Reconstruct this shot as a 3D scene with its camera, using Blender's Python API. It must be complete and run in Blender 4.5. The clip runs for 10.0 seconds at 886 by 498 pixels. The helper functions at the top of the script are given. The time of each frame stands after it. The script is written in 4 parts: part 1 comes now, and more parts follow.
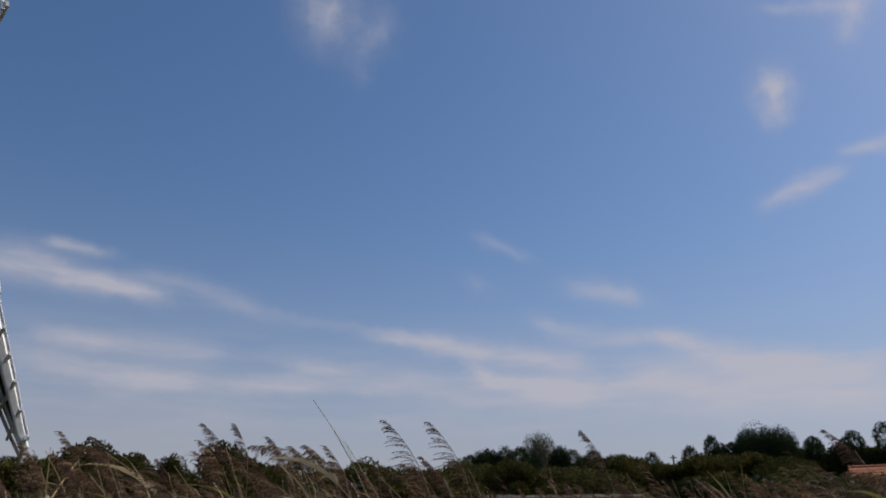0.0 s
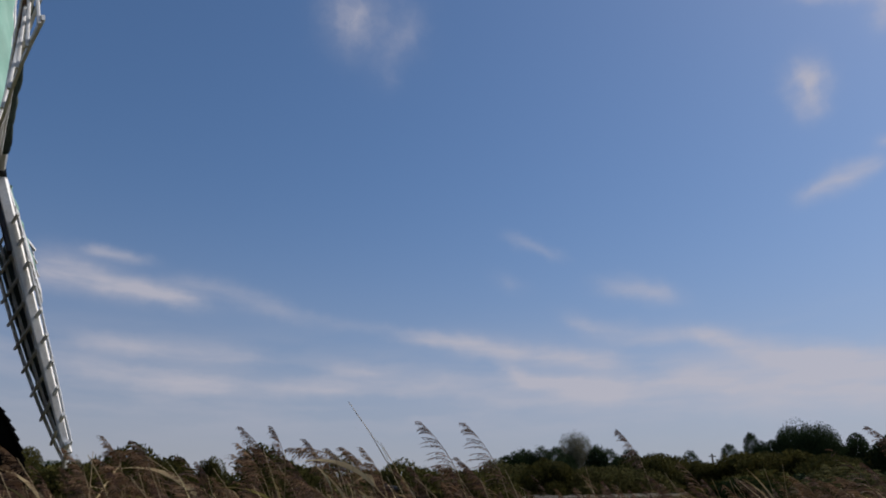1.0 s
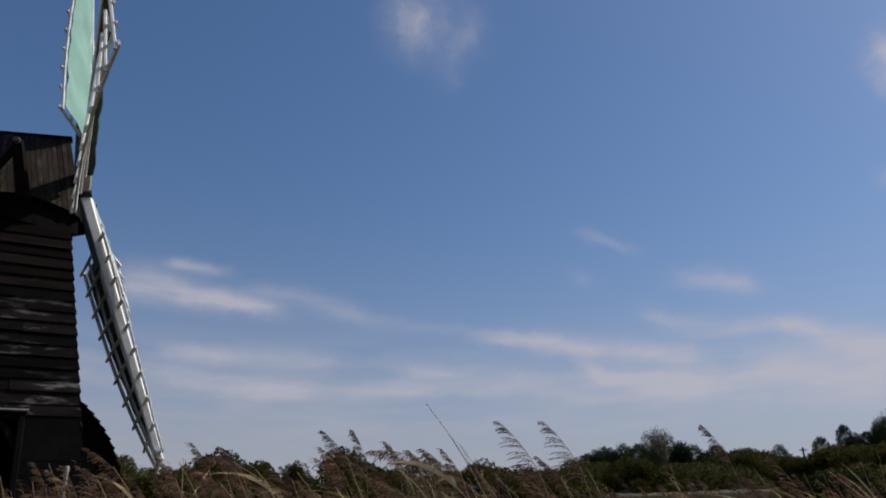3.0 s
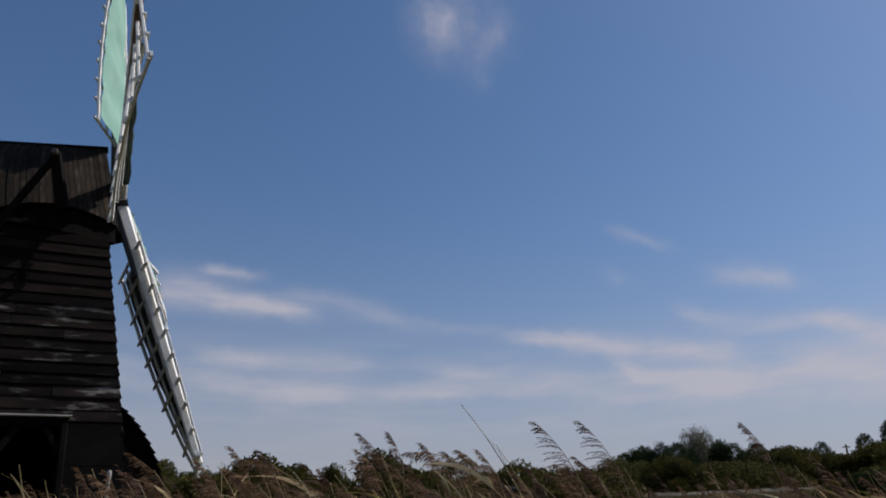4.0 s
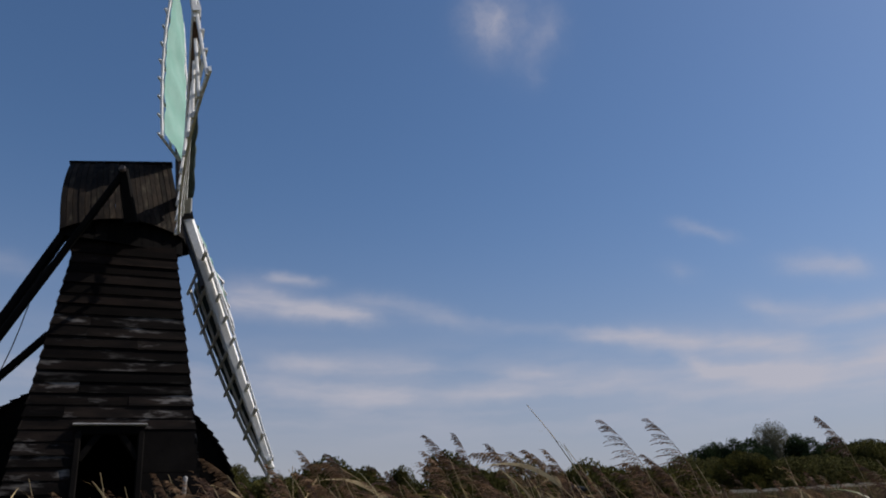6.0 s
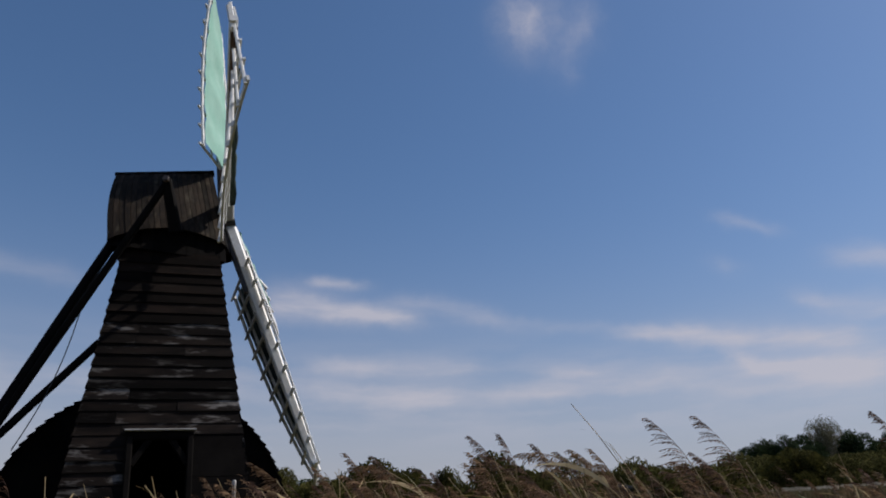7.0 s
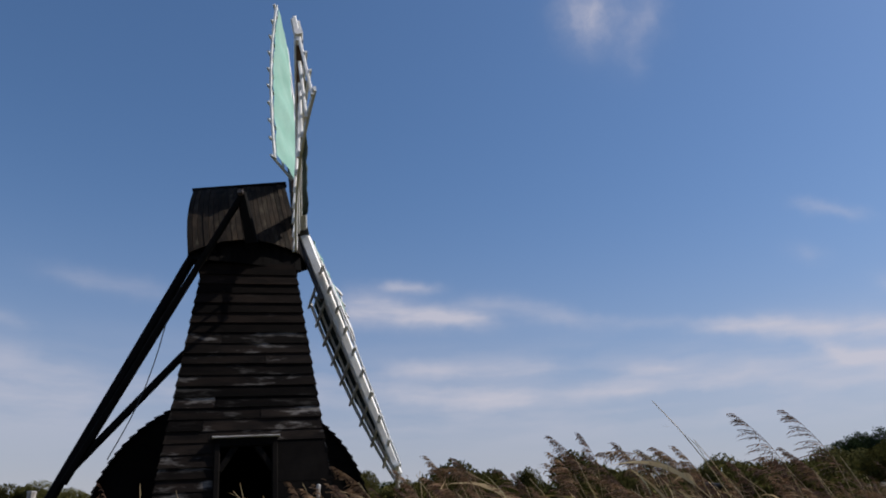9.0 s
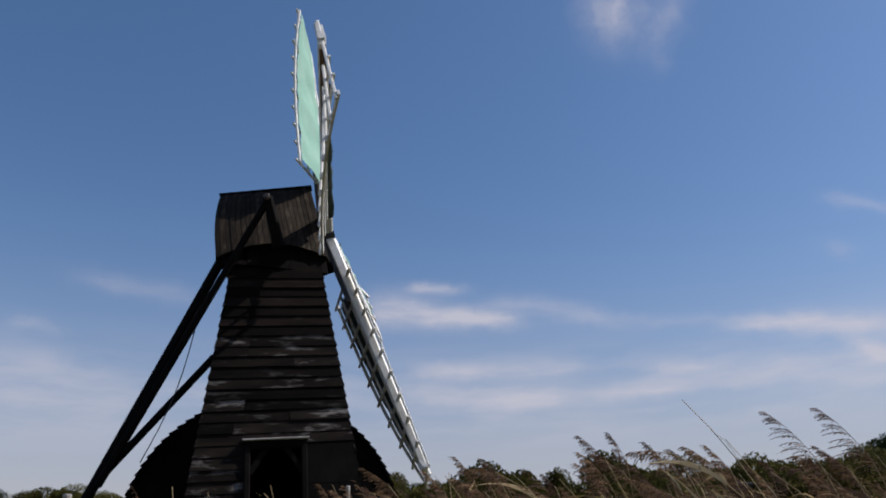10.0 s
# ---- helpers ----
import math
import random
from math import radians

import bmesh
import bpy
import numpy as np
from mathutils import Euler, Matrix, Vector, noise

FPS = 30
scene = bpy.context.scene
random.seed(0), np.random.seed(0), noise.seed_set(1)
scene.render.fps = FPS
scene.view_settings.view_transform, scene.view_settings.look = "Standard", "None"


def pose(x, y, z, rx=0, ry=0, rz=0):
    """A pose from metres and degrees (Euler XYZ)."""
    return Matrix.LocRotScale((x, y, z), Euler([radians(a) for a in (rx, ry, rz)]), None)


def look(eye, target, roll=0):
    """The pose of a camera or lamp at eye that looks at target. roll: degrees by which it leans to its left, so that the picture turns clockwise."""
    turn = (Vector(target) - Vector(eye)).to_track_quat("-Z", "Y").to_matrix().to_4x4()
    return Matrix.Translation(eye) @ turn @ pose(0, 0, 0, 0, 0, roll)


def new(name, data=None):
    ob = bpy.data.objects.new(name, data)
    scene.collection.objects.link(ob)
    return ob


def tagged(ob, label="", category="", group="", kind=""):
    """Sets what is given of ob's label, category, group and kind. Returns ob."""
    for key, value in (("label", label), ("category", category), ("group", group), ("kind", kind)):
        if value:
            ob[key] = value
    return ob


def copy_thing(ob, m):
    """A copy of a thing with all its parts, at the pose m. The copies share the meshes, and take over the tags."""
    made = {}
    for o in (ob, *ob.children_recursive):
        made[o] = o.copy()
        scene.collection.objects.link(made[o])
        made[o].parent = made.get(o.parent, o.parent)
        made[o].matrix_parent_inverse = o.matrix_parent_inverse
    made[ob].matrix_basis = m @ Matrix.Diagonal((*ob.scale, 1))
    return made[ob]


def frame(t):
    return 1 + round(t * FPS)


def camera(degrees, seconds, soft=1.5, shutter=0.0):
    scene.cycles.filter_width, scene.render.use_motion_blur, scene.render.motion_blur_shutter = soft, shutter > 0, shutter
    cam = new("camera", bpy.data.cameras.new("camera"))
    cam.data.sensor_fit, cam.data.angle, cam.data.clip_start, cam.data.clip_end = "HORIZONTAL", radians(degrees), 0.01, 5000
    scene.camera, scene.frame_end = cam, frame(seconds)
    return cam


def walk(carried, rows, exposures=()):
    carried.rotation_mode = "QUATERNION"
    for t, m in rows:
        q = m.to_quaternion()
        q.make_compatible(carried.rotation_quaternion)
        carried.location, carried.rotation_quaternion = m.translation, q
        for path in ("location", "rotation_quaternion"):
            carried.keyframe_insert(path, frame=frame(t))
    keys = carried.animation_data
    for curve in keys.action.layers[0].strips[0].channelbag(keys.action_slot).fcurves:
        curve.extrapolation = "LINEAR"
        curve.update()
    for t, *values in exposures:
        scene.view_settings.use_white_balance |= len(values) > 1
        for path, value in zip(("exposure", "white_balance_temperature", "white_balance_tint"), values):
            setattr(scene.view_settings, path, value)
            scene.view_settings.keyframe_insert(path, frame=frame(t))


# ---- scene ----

# ---- camera: a tripod pan to the left, eye among the reeds ----
cam = camera(58.36, 10.0, soft=1.9)
EYE = 0.9
ROWS = [
    (0.0, 0.0, 22.0, 0.0), (0.5, 1.14, 22.04, -0.11), (1.0, 2.47, 22.06, -0.19), (1.5, 4.0, 22.06, -0.37),
    (2.0, 5.67, 22.11, -0.51), (2.5, 6.81, 22.1, -0.54), (4.0, 10.44, 22.22, -0.9), (4.5, 11.56, 22.25, -0.95),
    (5.0, 12.8, 22.28, -1.12), (5.5, 13.78, 22.31, -1.23), (7.0, 18.15, 22.51, -1.6), (7.5, 19.59, 22.57, -1.75),
    (8.0, 21.13, 22.64, -1.8), (8.5, 22.56, 22.71, -1.92), (9.0, 23.69, 22.75, -1.97), (9.5, 24.66, 22.83, -2.05),
    (10.0, 25.69, 22.88, -2.06),
]
walk(cam, [(t, pose(0, 0, EYE, 90 + pitch, 0, yaw) @ pose(0, 0, 0, 0, 0, roll)) for t, yaw, pitch, roll in ROWS],
     exposures=[(t, e, 6500, 13.0) for t, e in ((0.0, 0.3), (5.5, 0.3), (7.5, 0.47), (9.0, 0.59), (10.0, 0.59))])

# ---- world and sun ----
SUN_AZ, SUN_EL = 64.0, 48.0
SKY = 0.075
CLOUD, HAZE = (5.25, 5.12, 5.6), (3.98, 3.75, 3.92)


def aim(az, el):
    a, e = radians(az), radians(el)
    return Vector((math.sin(a) * math.cos(e), math.cos(a) * math.cos(e), math.sin(e)))


def at(az, el, d):
    """The place in direction az, el from the eye at d metres over the ground."""
    a = radians(az)
    return Vector((d * math.sin(a), d * math.cos(a), EYE + d * math.tan(radians(el))))


def node(nt, kind, **inputs):
    n = nt.nodes.new(kind)
    for k, v in inputs.items():
        n.inputs[k].default_value = v
    return n


def maths(nt, op, a, b=None, c=None):
    n = nt.nodes.new("ShaderNodeMath")
    n.operation = op
    for i, v in enumerate((a, b, c)):
        if v is None:
            continue
        if isinstance(v, (int, float)):
            n.inputs[i].default_value = v
        else:
            nt.links.new(v, n.inputs[i])
    return n.outputs[0]


# cirrus as bent strokes: strength, then azimuth, elevation and half width in degrees along each stroke
CLOUDS_WEST = [
    (0.85, [(-31.6, 18.6, 0.94), (-28.9, 18.5, 0.89), (-26.0, 18.1, 0.75), (-23.2, 17.8, 0.56), (-20.5, 17.3, 0.33)]),
    (0.36, [(-22.4, 18.6, 0.6), (-19.3, 18.3, 0.65), (-16.1, 17.8, 0.61), (-13.1, 16.9, 0.42)]),
    (0.2, [(-13.1, 16.9, 0.42), (-9.4, 16.5, 0.38), (-5.7, 16.2, 0.28)]),
    (0.5, [(-28.4, 20.2, 0.28), (-26.4, 20.1, 0.42), (-24.3, 19.9, 0.28)]),
    (0.5, [(-28.1, 14.3, 0.42), (-25.0, 14.0, 0.52), (-22.1, 13.9, 0.66), (-19.1, 13.9, 0.8), (-16.2, 14.1, 0.56)]),
    (0.4, [(-27.4, 12.1, 0.47), (-23.9, 12.0, 0.56), (-19.9, 11.8, 0.66), (-16.1, 11.5, 0.56)]),
    (0.5, [(-15.4, 11.8, 0.47), (-12.3, 11.8, 0.52), (-9.1, 11.8, 0.33)]),
    (0.35, [(-10.8, 13.3, 0.28), (-9.2, 13.2, 0.28), (-7.4, 13.2, 0.19)])]
CLOUDS_MIDDLE = [
    (0.8, [(-5.0, 15.8, 0.28), (-1.9, 15.4, 0.52), (0.7, 14.9, 0.61), (3.6, 14.4, 0.61), (7.3, 13.9, 0.66), (10.5, 13.5, 0.47)]),
    (0.75, [(1.9, 13.6, 0.38), (3.5, 12.6, 0.56), (6.4, 12.1, 0.75), (10.0, 11.8, 0.61)]),
    (0.4, [(7.0, 16.8, 0.42), (9.1, 15.9, 0.61), (12.3, 15.3, 0.56), (14.7, 15.1, 0.42)]),
    (0.5, [(9.7, 19.0, 0.52), (12.1, 18.6, 0.66), (14.5, 17.8, 0.47)]),
    (0.3, [(2.7, 22.8, 0.33), (4.4, 22.1, 0.42), (6.4, 21.3, 0.23)]),
    (0.2, [(1.8, 19.8, 0.52), (3.3, 19.2, 0.38)])]
CLOUDS_EAST = [
    (0.7, [(15.1, 15.4, 0.42), (17.0, 14.8, 0.56), (19.1, 13.8, 0.66), (22.0, 12.9, 0.84), (25.4, 12.3, 0.84), (29.4, 11.8, 0.84)]),
    (0.5, [(8.8, 11.8, 0.66), (14.8, 12.3, 0.56), (18.5, 11.3, 0.75), (23.8, 10.9, 0.84), (29.1, 10.5, 0.94)]),
    (0.6, [(24.2, 23.2, 0.33), (26.0, 23.9, 0.61), (27.6, 24.2, 0.61), (29.5, 24.5, 0.33)]),
    (0.5, [(30.1, 25.7, 0.28), (32.2, 25.6, 0.47), (34.9, 25.3, 0.47)]),
    (0.4, [(26.8, 35.7, 0.23), (29.5, 35.1, 0.33), (31.4, 34.7, 0.42), (33.6, 34.4, 0.56)]),
    (0.4, [(31.3, 32.6, 0.66), (32.5, 33.7, 0.75), (33.0, 35.0, 0.66)])]
CLOUDS_HIGH = [
    (0.9, [(26.2, 30.9, 1.3), (25.8, 30.4, 0.84)]),
    (0.42, [(26.0, 29.5, 0.84), (25.6, 28.4, 0.75)]),
    (0.3, [(-12.0, 38.3, 1.5), (-9.9, 38.5, 1.8), (-10.6, 37.2, 1.2)]),
    (0.17, [(-4.9, 38.4, 0.8), (-5.3, 36.8, 0.9), (-7.6, 35.9, 0.8)]),
    (0.2, [(-7.6, 39.3, 2.82), (-8.3, 37.7, 2.35)]),
    (0.12, [(-6.5, 33.8, 0.75), (-7.8, 34.6, 0.56)])]
CLOUDS_FAR_WEST = [
    (0.22, [(-51.7, 19.8, 0.47), (-47.9, 19.4, 0.56), (-44.0, 19.0, 0.66)]),
    (0.28, [(-57.2, 14.3, 1.13), (-54.6, 14.3, 1.22), (-52.2, 13.8, 0.66), (-47.6, 13.8, 0.47)]),
    (0.2, [(-56.7, 11.6, 0.66), (-52.9, 11.5, 0.66), (-48.0, 11.0, 0.47)]),
    (0.2, [(-55.6, 16.2, 0.38), (-54.3, 16.5, 0.47), (-52.5, 16.0, 0.38)])]
# broad veils: azimuth, elevation, half length, half width, slope in degrees, strength
VEILS = [(-10.0, 12.4, 30.0, 0.7, 0, 0.25), (14.0, 10.6, 18.0, 1.5, -3, 0.34), (24.0, 11.5, 8.0, 1.2, -4, 0.3)]


def strokes():
    """Each stroke as a row of overlapping soft ovals."""
    ovals = list(VEILS)
    for power, line in CLOUDS_WEST + CLOUDS_MIDDLE + CLOUDS_EAST + CLOUDS_HIGH + CLOUDS_FAR_WEST:
        for (a0, e0, w0), (a1, e1, w1) in zip(line, line[1:]):
            length = math.hypot(a1 - a0, e1 - e0)
            width = (w0 + w1) * 0.6
            ovals.append(((a0 + a1) / 2, (e0 + e1) / 2, max(length * 0.66, width), width,
                          math.degrees(math.atan2(e1 - e0, a1 - a0)), power))
    return ovals


def build_world():
    world = bpy.data.worlds.new("sky")
    scene.world = world
    world.use_nodes = True
    nt = world.node_tree
    nt.nodes.clear()
    ln = nt.links.new
    sky = nt.nodes.new("ShaderNodeTexSky")
    sky.sky_type, sky.sun_disc = "NISHITA", False
    sky.sun_elevation, sky.sun_rotation = radians(SUN_EL), radians(SUN_AZ)
    sky.altitude, sky.air_density, sky.dust_density, sky.ozone_density = 0, 1.0, 0.7, 3.0
    tc = nt.nodes.new("ShaderNodeTexCoord")
    sep = nt.nodes.new("ShaderNodeSeparateXYZ")
    ln(tc.outputs["Generated"], sep.inputs[0])
    az = maths(nt, "MULTIPLY", maths(nt, "ARCTAN2", sep.outputs[0], sep.outputs[1]), 180 / math.pi)
    el = maths(nt, "MULTIPLY", maths(nt, "ARCSINE", sep.outputs[2]), 180 / math.pi)
    com = nt.nodes.new("ShaderNodeCombineXYZ")
    ln(az, com.inputs[0]), ln(el, com.inputs[1])
    # drift the streaks' edges with two scales of noise
    warp = node(nt, "ShaderNodeTexNoise", Scale=0.16, Detail=3.0)
    ln(com.outputs[0], warp.inputs["Vector"])
    sub = nt.nodes.new("ShaderNodeVectorMath")
    sub.operation = "SUBTRACT"
    sub.inputs[1].default_value = (0.5, 0.5, 0.5)
    ln(warp.outputs["Color"], sub.inputs[0])
    mad = nt.nodes.new("ShaderNodeVectorMath")
    mad.operation = "MULTIPLY_ADD"
    mad.inputs[1].default_value = (0.9, 0.45, 0.0)
    ln(sub.outputs[0], mad.inputs[0]), ln(com.outputs[0], mad.inputs[2])
    fine = node(nt, "ShaderNodeTexNoise", Scale=0.75, Detail=4.0)
    ln(com.outputs[0], fine.inputs["Vector"])
    sub2 = nt.nodes.new("ShaderNodeVectorMath")
    sub2.operation = "SUBTRACT"
    sub2.inputs[1].default_value = (0.5, 0.5, 0.5)
    ln(fine.outputs["Color"], sub2.inputs[0])
    mad2 = nt.nodes.new("ShaderNodeVectorMath")
    mad2.operation = "MULTIPLY_ADD"
    mad2.inputs[1].default_value = (1.5, 0.6, 0.0)
    ln(sub2.outputs[0], mad2.inputs[0]), ln(mad.outputs[0], mad2.inputs[2])
    total, upper, spot = None, None, mad2.outputs[0]
    for a, e, half, width, slope, power in strokes():
        m = nt.nodes.new("ShaderNodeMapping")
        m.vector_type = "TEXTURE"
        m.inputs["Location"].default_value = (a, e, 0)
        m.inputs["Rotation"].default_value = (0, 0, radians(slope))
        m.inputs["Scale"].default_value = (half, width, 1)
        ln(spot, m.inputs["Vector"])
        flat = nt.nodes.new("ShaderNodeVectorMath")
        flat.operation = "MULTIPLY"
        flat.inputs[1].default_value = (1, 1, 0)
        ln(m.outputs[0], flat.inputs[0])
        dot = nt.nodes.new("ShaderNodeVectorMath")
        dot.operation = "DOT_PRODUCT"
        ln(flat.outputs[0], dot.inputs[0]), ln(flat.outputs[0], dot.inputs[1])
        g = maths(nt, "MULTIPLY", maths(nt, "POWER", 2.718, maths(nt, "MULTIPLY", dot.outputs["Value"], -1.0)), power)
        if e > 26:
            upper = g if upper is None else maths(nt, "ADD", upper, g)
        else:
            total = g if total is None else maths(nt, "ADD", total, g)
        # each oval waits for the one before it, which keeps the shader's memory small
        wait = nt.nodes.new("ShaderNodeVectorMath")
        wait.operation = "MULTIPLY_ADD"
        wait.inputs[1].default_value = (1e-7, 1e-7, 0)
        ln(upper if e > 26 else total, wait.inputs[0])
        ln(mad2.outputs[0], wait.inputs[2])
        spot = wait.outputs[0]
    # streaky grain inside the clouds
    grain_map = nt.nodes.new("ShaderNodeMapping")
    grain_map.inputs["Rotation"].default_value = (0, 0, radians(7))
    grain_map.inputs["Scale"].default_value = (0.16, 0.75, 1)
    ln(com.outputs[0], grain_map.inputs["Vector"])
    grain = node(nt, "ShaderNodeTexNoise", Scale=1.0, Detail=6.0, Roughness=0.55)
    ln(grain_map.outputs[0], grain.inputs["Vector"])
    gain = node(nt, "ShaderNodeMapRange")
    for k, v in zip(("From Min", "From Max", "To Min", "To Max"), (0.32, 0.66, 0.55, 1.15)):
        gain.inputs[k].default_value = v
    ln(grain.outputs["Fac"], gain.inputs["Value"])
    puff = node(nt, "ShaderNodeTexNoise", Scale=0.55, Detail=6.0, Roughness=0.55)
    ln(mad2.outputs[0], puff.inputs["Vector"])
    soft = node(nt, "ShaderNodeMapRange")
    for k, v in zip(("From Min", "From Max", "To Min", "To Max"), (0.36, 0.64, 0.6, 1.15)):
        soft.inputs[k].default_value = v
    ln(puff.outputs["Fac"], soft.inputs["Value"])
    field_map = nt.nodes.new("ShaderNodeMapping")
    field_map.inputs["Rotation"].default_value = (0, 0, radians(6))
    field_map.inputs["Scale"].default_value = (0.075, 0.42, 1)
    ln(mad2.outputs[0], field_map.inputs["Vector"])
    field = node(nt, "ShaderNodeTexNoise", Scale=1.0, Detail=5.0, Roughness=0.5)
    ln(field_map.outputs[0], field.inputs["Vector"])
    thin = node(nt, "ShaderNodeMapRange")
    for k, v in zip(("From Min", "From Max", "To Min", "To Max"), (0.42, 0.62, 0.0, 0.5)):
        thin.inputs[k].default_value = v
    ln(field.outputs["Fac"], thin.inputs["Value"])
    off = maths(nt, "POWER", maths(nt, "DIVIDE", maths(nt, "ABSOLUTE", maths(nt, "SUBTRACT", el, 11.8)), 2.9), 2.0)
    thin_mask = maths(nt, "MULTIPLY", thin.outputs[0], maths(nt, "POWER", 2.718, maths(nt, "MULTIPLY", off, -1.0)))
    mask = nt.nodes.new("ShaderNodeClamp")
    streaky = maths(nt, "ADD", maths(nt, "MULTIPLY", total, gain.outputs[0]), thin_mask)
    ln(maths(nt, "ADD", streaky, maths(nt, "MULTIPLY", upper, soft.outputs[0])), mask.inputs["Value"])
    mix = nt.nodes.new("ShaderNodeMix")
    mix.data_type = "RGBA"
    mix.inputs["B"].default_value = (*CLOUD, 1)
    ln(maths(nt, "MULTIPLY", mask.outputs[0], 0.75), mix.inputs["Factor"])
    rich = node(nt, "ShaderNodeHueSaturation", Saturation=1.14)
    ln(sky.outputs[0], rich.inputs["Color"])
    # pale haze that thins out upwards
    veil = nt.nodes.new("ShaderNodeMix")
    veil.data_type = "RGBA"
    veil.inputs["B"].default_value = (*HAZE, 1)
    low = maths(nt, "POWER", maths(nt, "DIVIDE", maths(nt, "MAXIMUM", el, 0.0), 13.0), 2.0)
    ln(maths(nt, "MULTIPLY", maths(nt, "POWER", 2.718, maths(nt, "MULTIPLY", low, -1.0)), 0.9), veil.inputs["Factor"])
    ln(rich.outputs[0], veil.inputs["A"]), ln(veil.outputs["Result"], mix.inputs["A"])
    bg = node(nt, "ShaderNodeBackground", Strength=SKY)
    ln(mix.outputs["Result"], bg.inputs["Color"])
    out = nt.nodes.new("ShaderNodeOutputWorld")
    ln(bg.outputs[0], out.inputs[0])


build_world()
sun = new("sun", bpy.data.lights.new("sun", "SUN"))
sun.data.energy, sun.data.angle, sun.data.color = 3.2, radians(0.6), (1.0, 0.95, 0.87)
sun.matrix_world = look(aim(SUN_AZ, SUN_EL) * 60, (0, 0, 0))

# ---- materials ----


def material(name, colour, rough=0.8, second=None, scale=4.0, stretch=(1, 1, 1), bump=0.2, fine=40.0, vary=0.0,
             spec=0.3, split=(0.4, 0.65), island=False, translucent=0.0, third=None, patch=1.2, patch_at=(0.58, 0.7)):
    """A matt or glossy surface with grain at two scales, patches of wear and piece-to-piece variation."""
    m = bpy.data.materials.new(name)
    m.use_nodes = True
    nt = m.node_tree
    ln = nt.links.new
    b = nt.nodes["Principled BSDF"]
    b.inputs["Roughness"].default_value = rough
    b.inputs["Specular IOR Level"].default_value = spec
    tc = nt.nodes.new("ShaderNodeTexCoord")
    mp = nt.nodes.new("ShaderNodeMapping")
    mp.inputs["Scale"].default_value = stretch
    info = nt.nodes.new("ShaderNodeObjectInfo")
    geo = nt.nodes.new("ShaderNodeNewGeometry")
    rnd = geo.outputs["Random Per Island"] if island else info.outputs["Random"]
    off = nt.nodes.new("ShaderNodeVectorMath")
    off.operation = "ADD"
    ln(tc.outputs["Object"], off.inputs[0])
    ln(maths(nt, "MULTIPLY", rnd, 17.0), off.inputs[1])
    ln(off.outputs[0], mp.inputs["Vector"])
    n1 = node(nt, "ShaderNodeTexNoise", Scale=scale, Detail=5.0, Roughness=0.6)
    n2 = node(nt, "ShaderNodeTexNoise", Scale=fine, Detail=4.0, Roughness=0.6)
    ln(mp.outputs[0], n1.inputs["Vector"]), ln(mp.outputs[0], n2.inputs["Vector"])
    ramp = node(nt, "ShaderNodeMapRange")
    ramp.inputs["From Min"].default_value, ramp.inputs["From Max"].default_value = split
    ln(n1.outputs["Fac"], ramp.inputs["Value"])
    mix = nt.nodes.new("ShaderNodeMix")
    mix.data_type = "RGBA"
    mix.inputs["A"].default_value = (*colour, 1)
    mix.inputs["B"].default_value = (*(second or [c * 0.6 for c in colour]), 1)
    ln(ramp.outputs[0], mix.inputs["Factor"])
    result = mix.outputs["Result"]
    if third:
        n3 = node(nt, "ShaderNodeTexNoise", Scale=patch, Detail=6.0, Roughness=0.7)
        ln(mp.outputs[0], n3.inputs["Vector"])
        r3 = node(nt, "ShaderNodeMapRange")
        r3.inputs["From Min"].default_value, r3.inputs["From Max"].default_value = patch_at
        ln(n3.outputs["Fac"], r3.inputs["Value"])
        mix3 = nt.nodes.new("ShaderNodeMix")
        mix3.data_type = "RGBA"
        mix3.inputs["B"].default_value = (*third, 1)
        ln(r3.outputs[0], mix3.inputs["Factor"]), ln(result, mix3.inputs["A"])
        result = mix3.outputs["Result"]
    hsv = nt.nodes.new("ShaderNodeHueSaturation")
    value = maths(nt, "MULTIPLY_ADD", rnd, 2 * vary, 1 - vary)
    value = maths(nt, "MULTIPLY", value, maths(nt, "MULTIPLY_ADD", n2.outputs["Fac"], 0.5, 0.75))
    ln(value, hsv.inputs["Value"]), ln(result, hsv.inputs["Color"])
    ln(hsv.outputs[0], b.inputs["Base Color"])
    bp = node(nt, "ShaderNodeBump", Strength=bump, Distance=0.01)
    ln(n2.outputs["Fac"], bp.inputs["Height"]), ln(bp.outputs[0], b.inputs["Normal"])
    if translucent:
        tr = nt.nodes.new("ShaderNodeBsdfTranslucent")
        ln(hsv.outputs[0], tr.inputs["Color"])
        ms = nt.nodes.new("ShaderNodeMixShader")
        ms.inputs[0].default_value = translucent
        ln(b.outputs[0], ms.inputs[1]), ln(tr.outputs[0], ms.inputs[2])
        ln(ms.outputs[0], nt.nodes["Material Output"].inputs["Surface"])
    return m


TAR = material("tarred_board", (0.005, 0.0041, 0.0037), 0.65, (0.0125, 0.0092, 0.0075), 3.0, (0.6, 3, 3), 0.6, 30, 0.75, 0.04,
               third=(0.17, 0.16, 0.153), patch=2.1, patch_at=(0.55, 0.74))
# upper rows: fewer worn patches, and the cap's shadow darkened into the tar
TAR_HIGH = material("shaded_tarred_board", (0.005, 0.0038, 0.0032), 0.7, (0.011, 0.0075, 0.006), 3.0, (0.6, 3, 3), 0.6, 30, 0.6, 0.04,
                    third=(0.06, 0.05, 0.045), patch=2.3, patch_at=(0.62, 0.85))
TAR_PLAIN = material("black_tar", (0.0035, 0.003, 0.0028), 0.75, (0.007, 0.006, 0.0055), 2.0, (1, 1, 1), 0.3, 25, 0.2, 0.04)
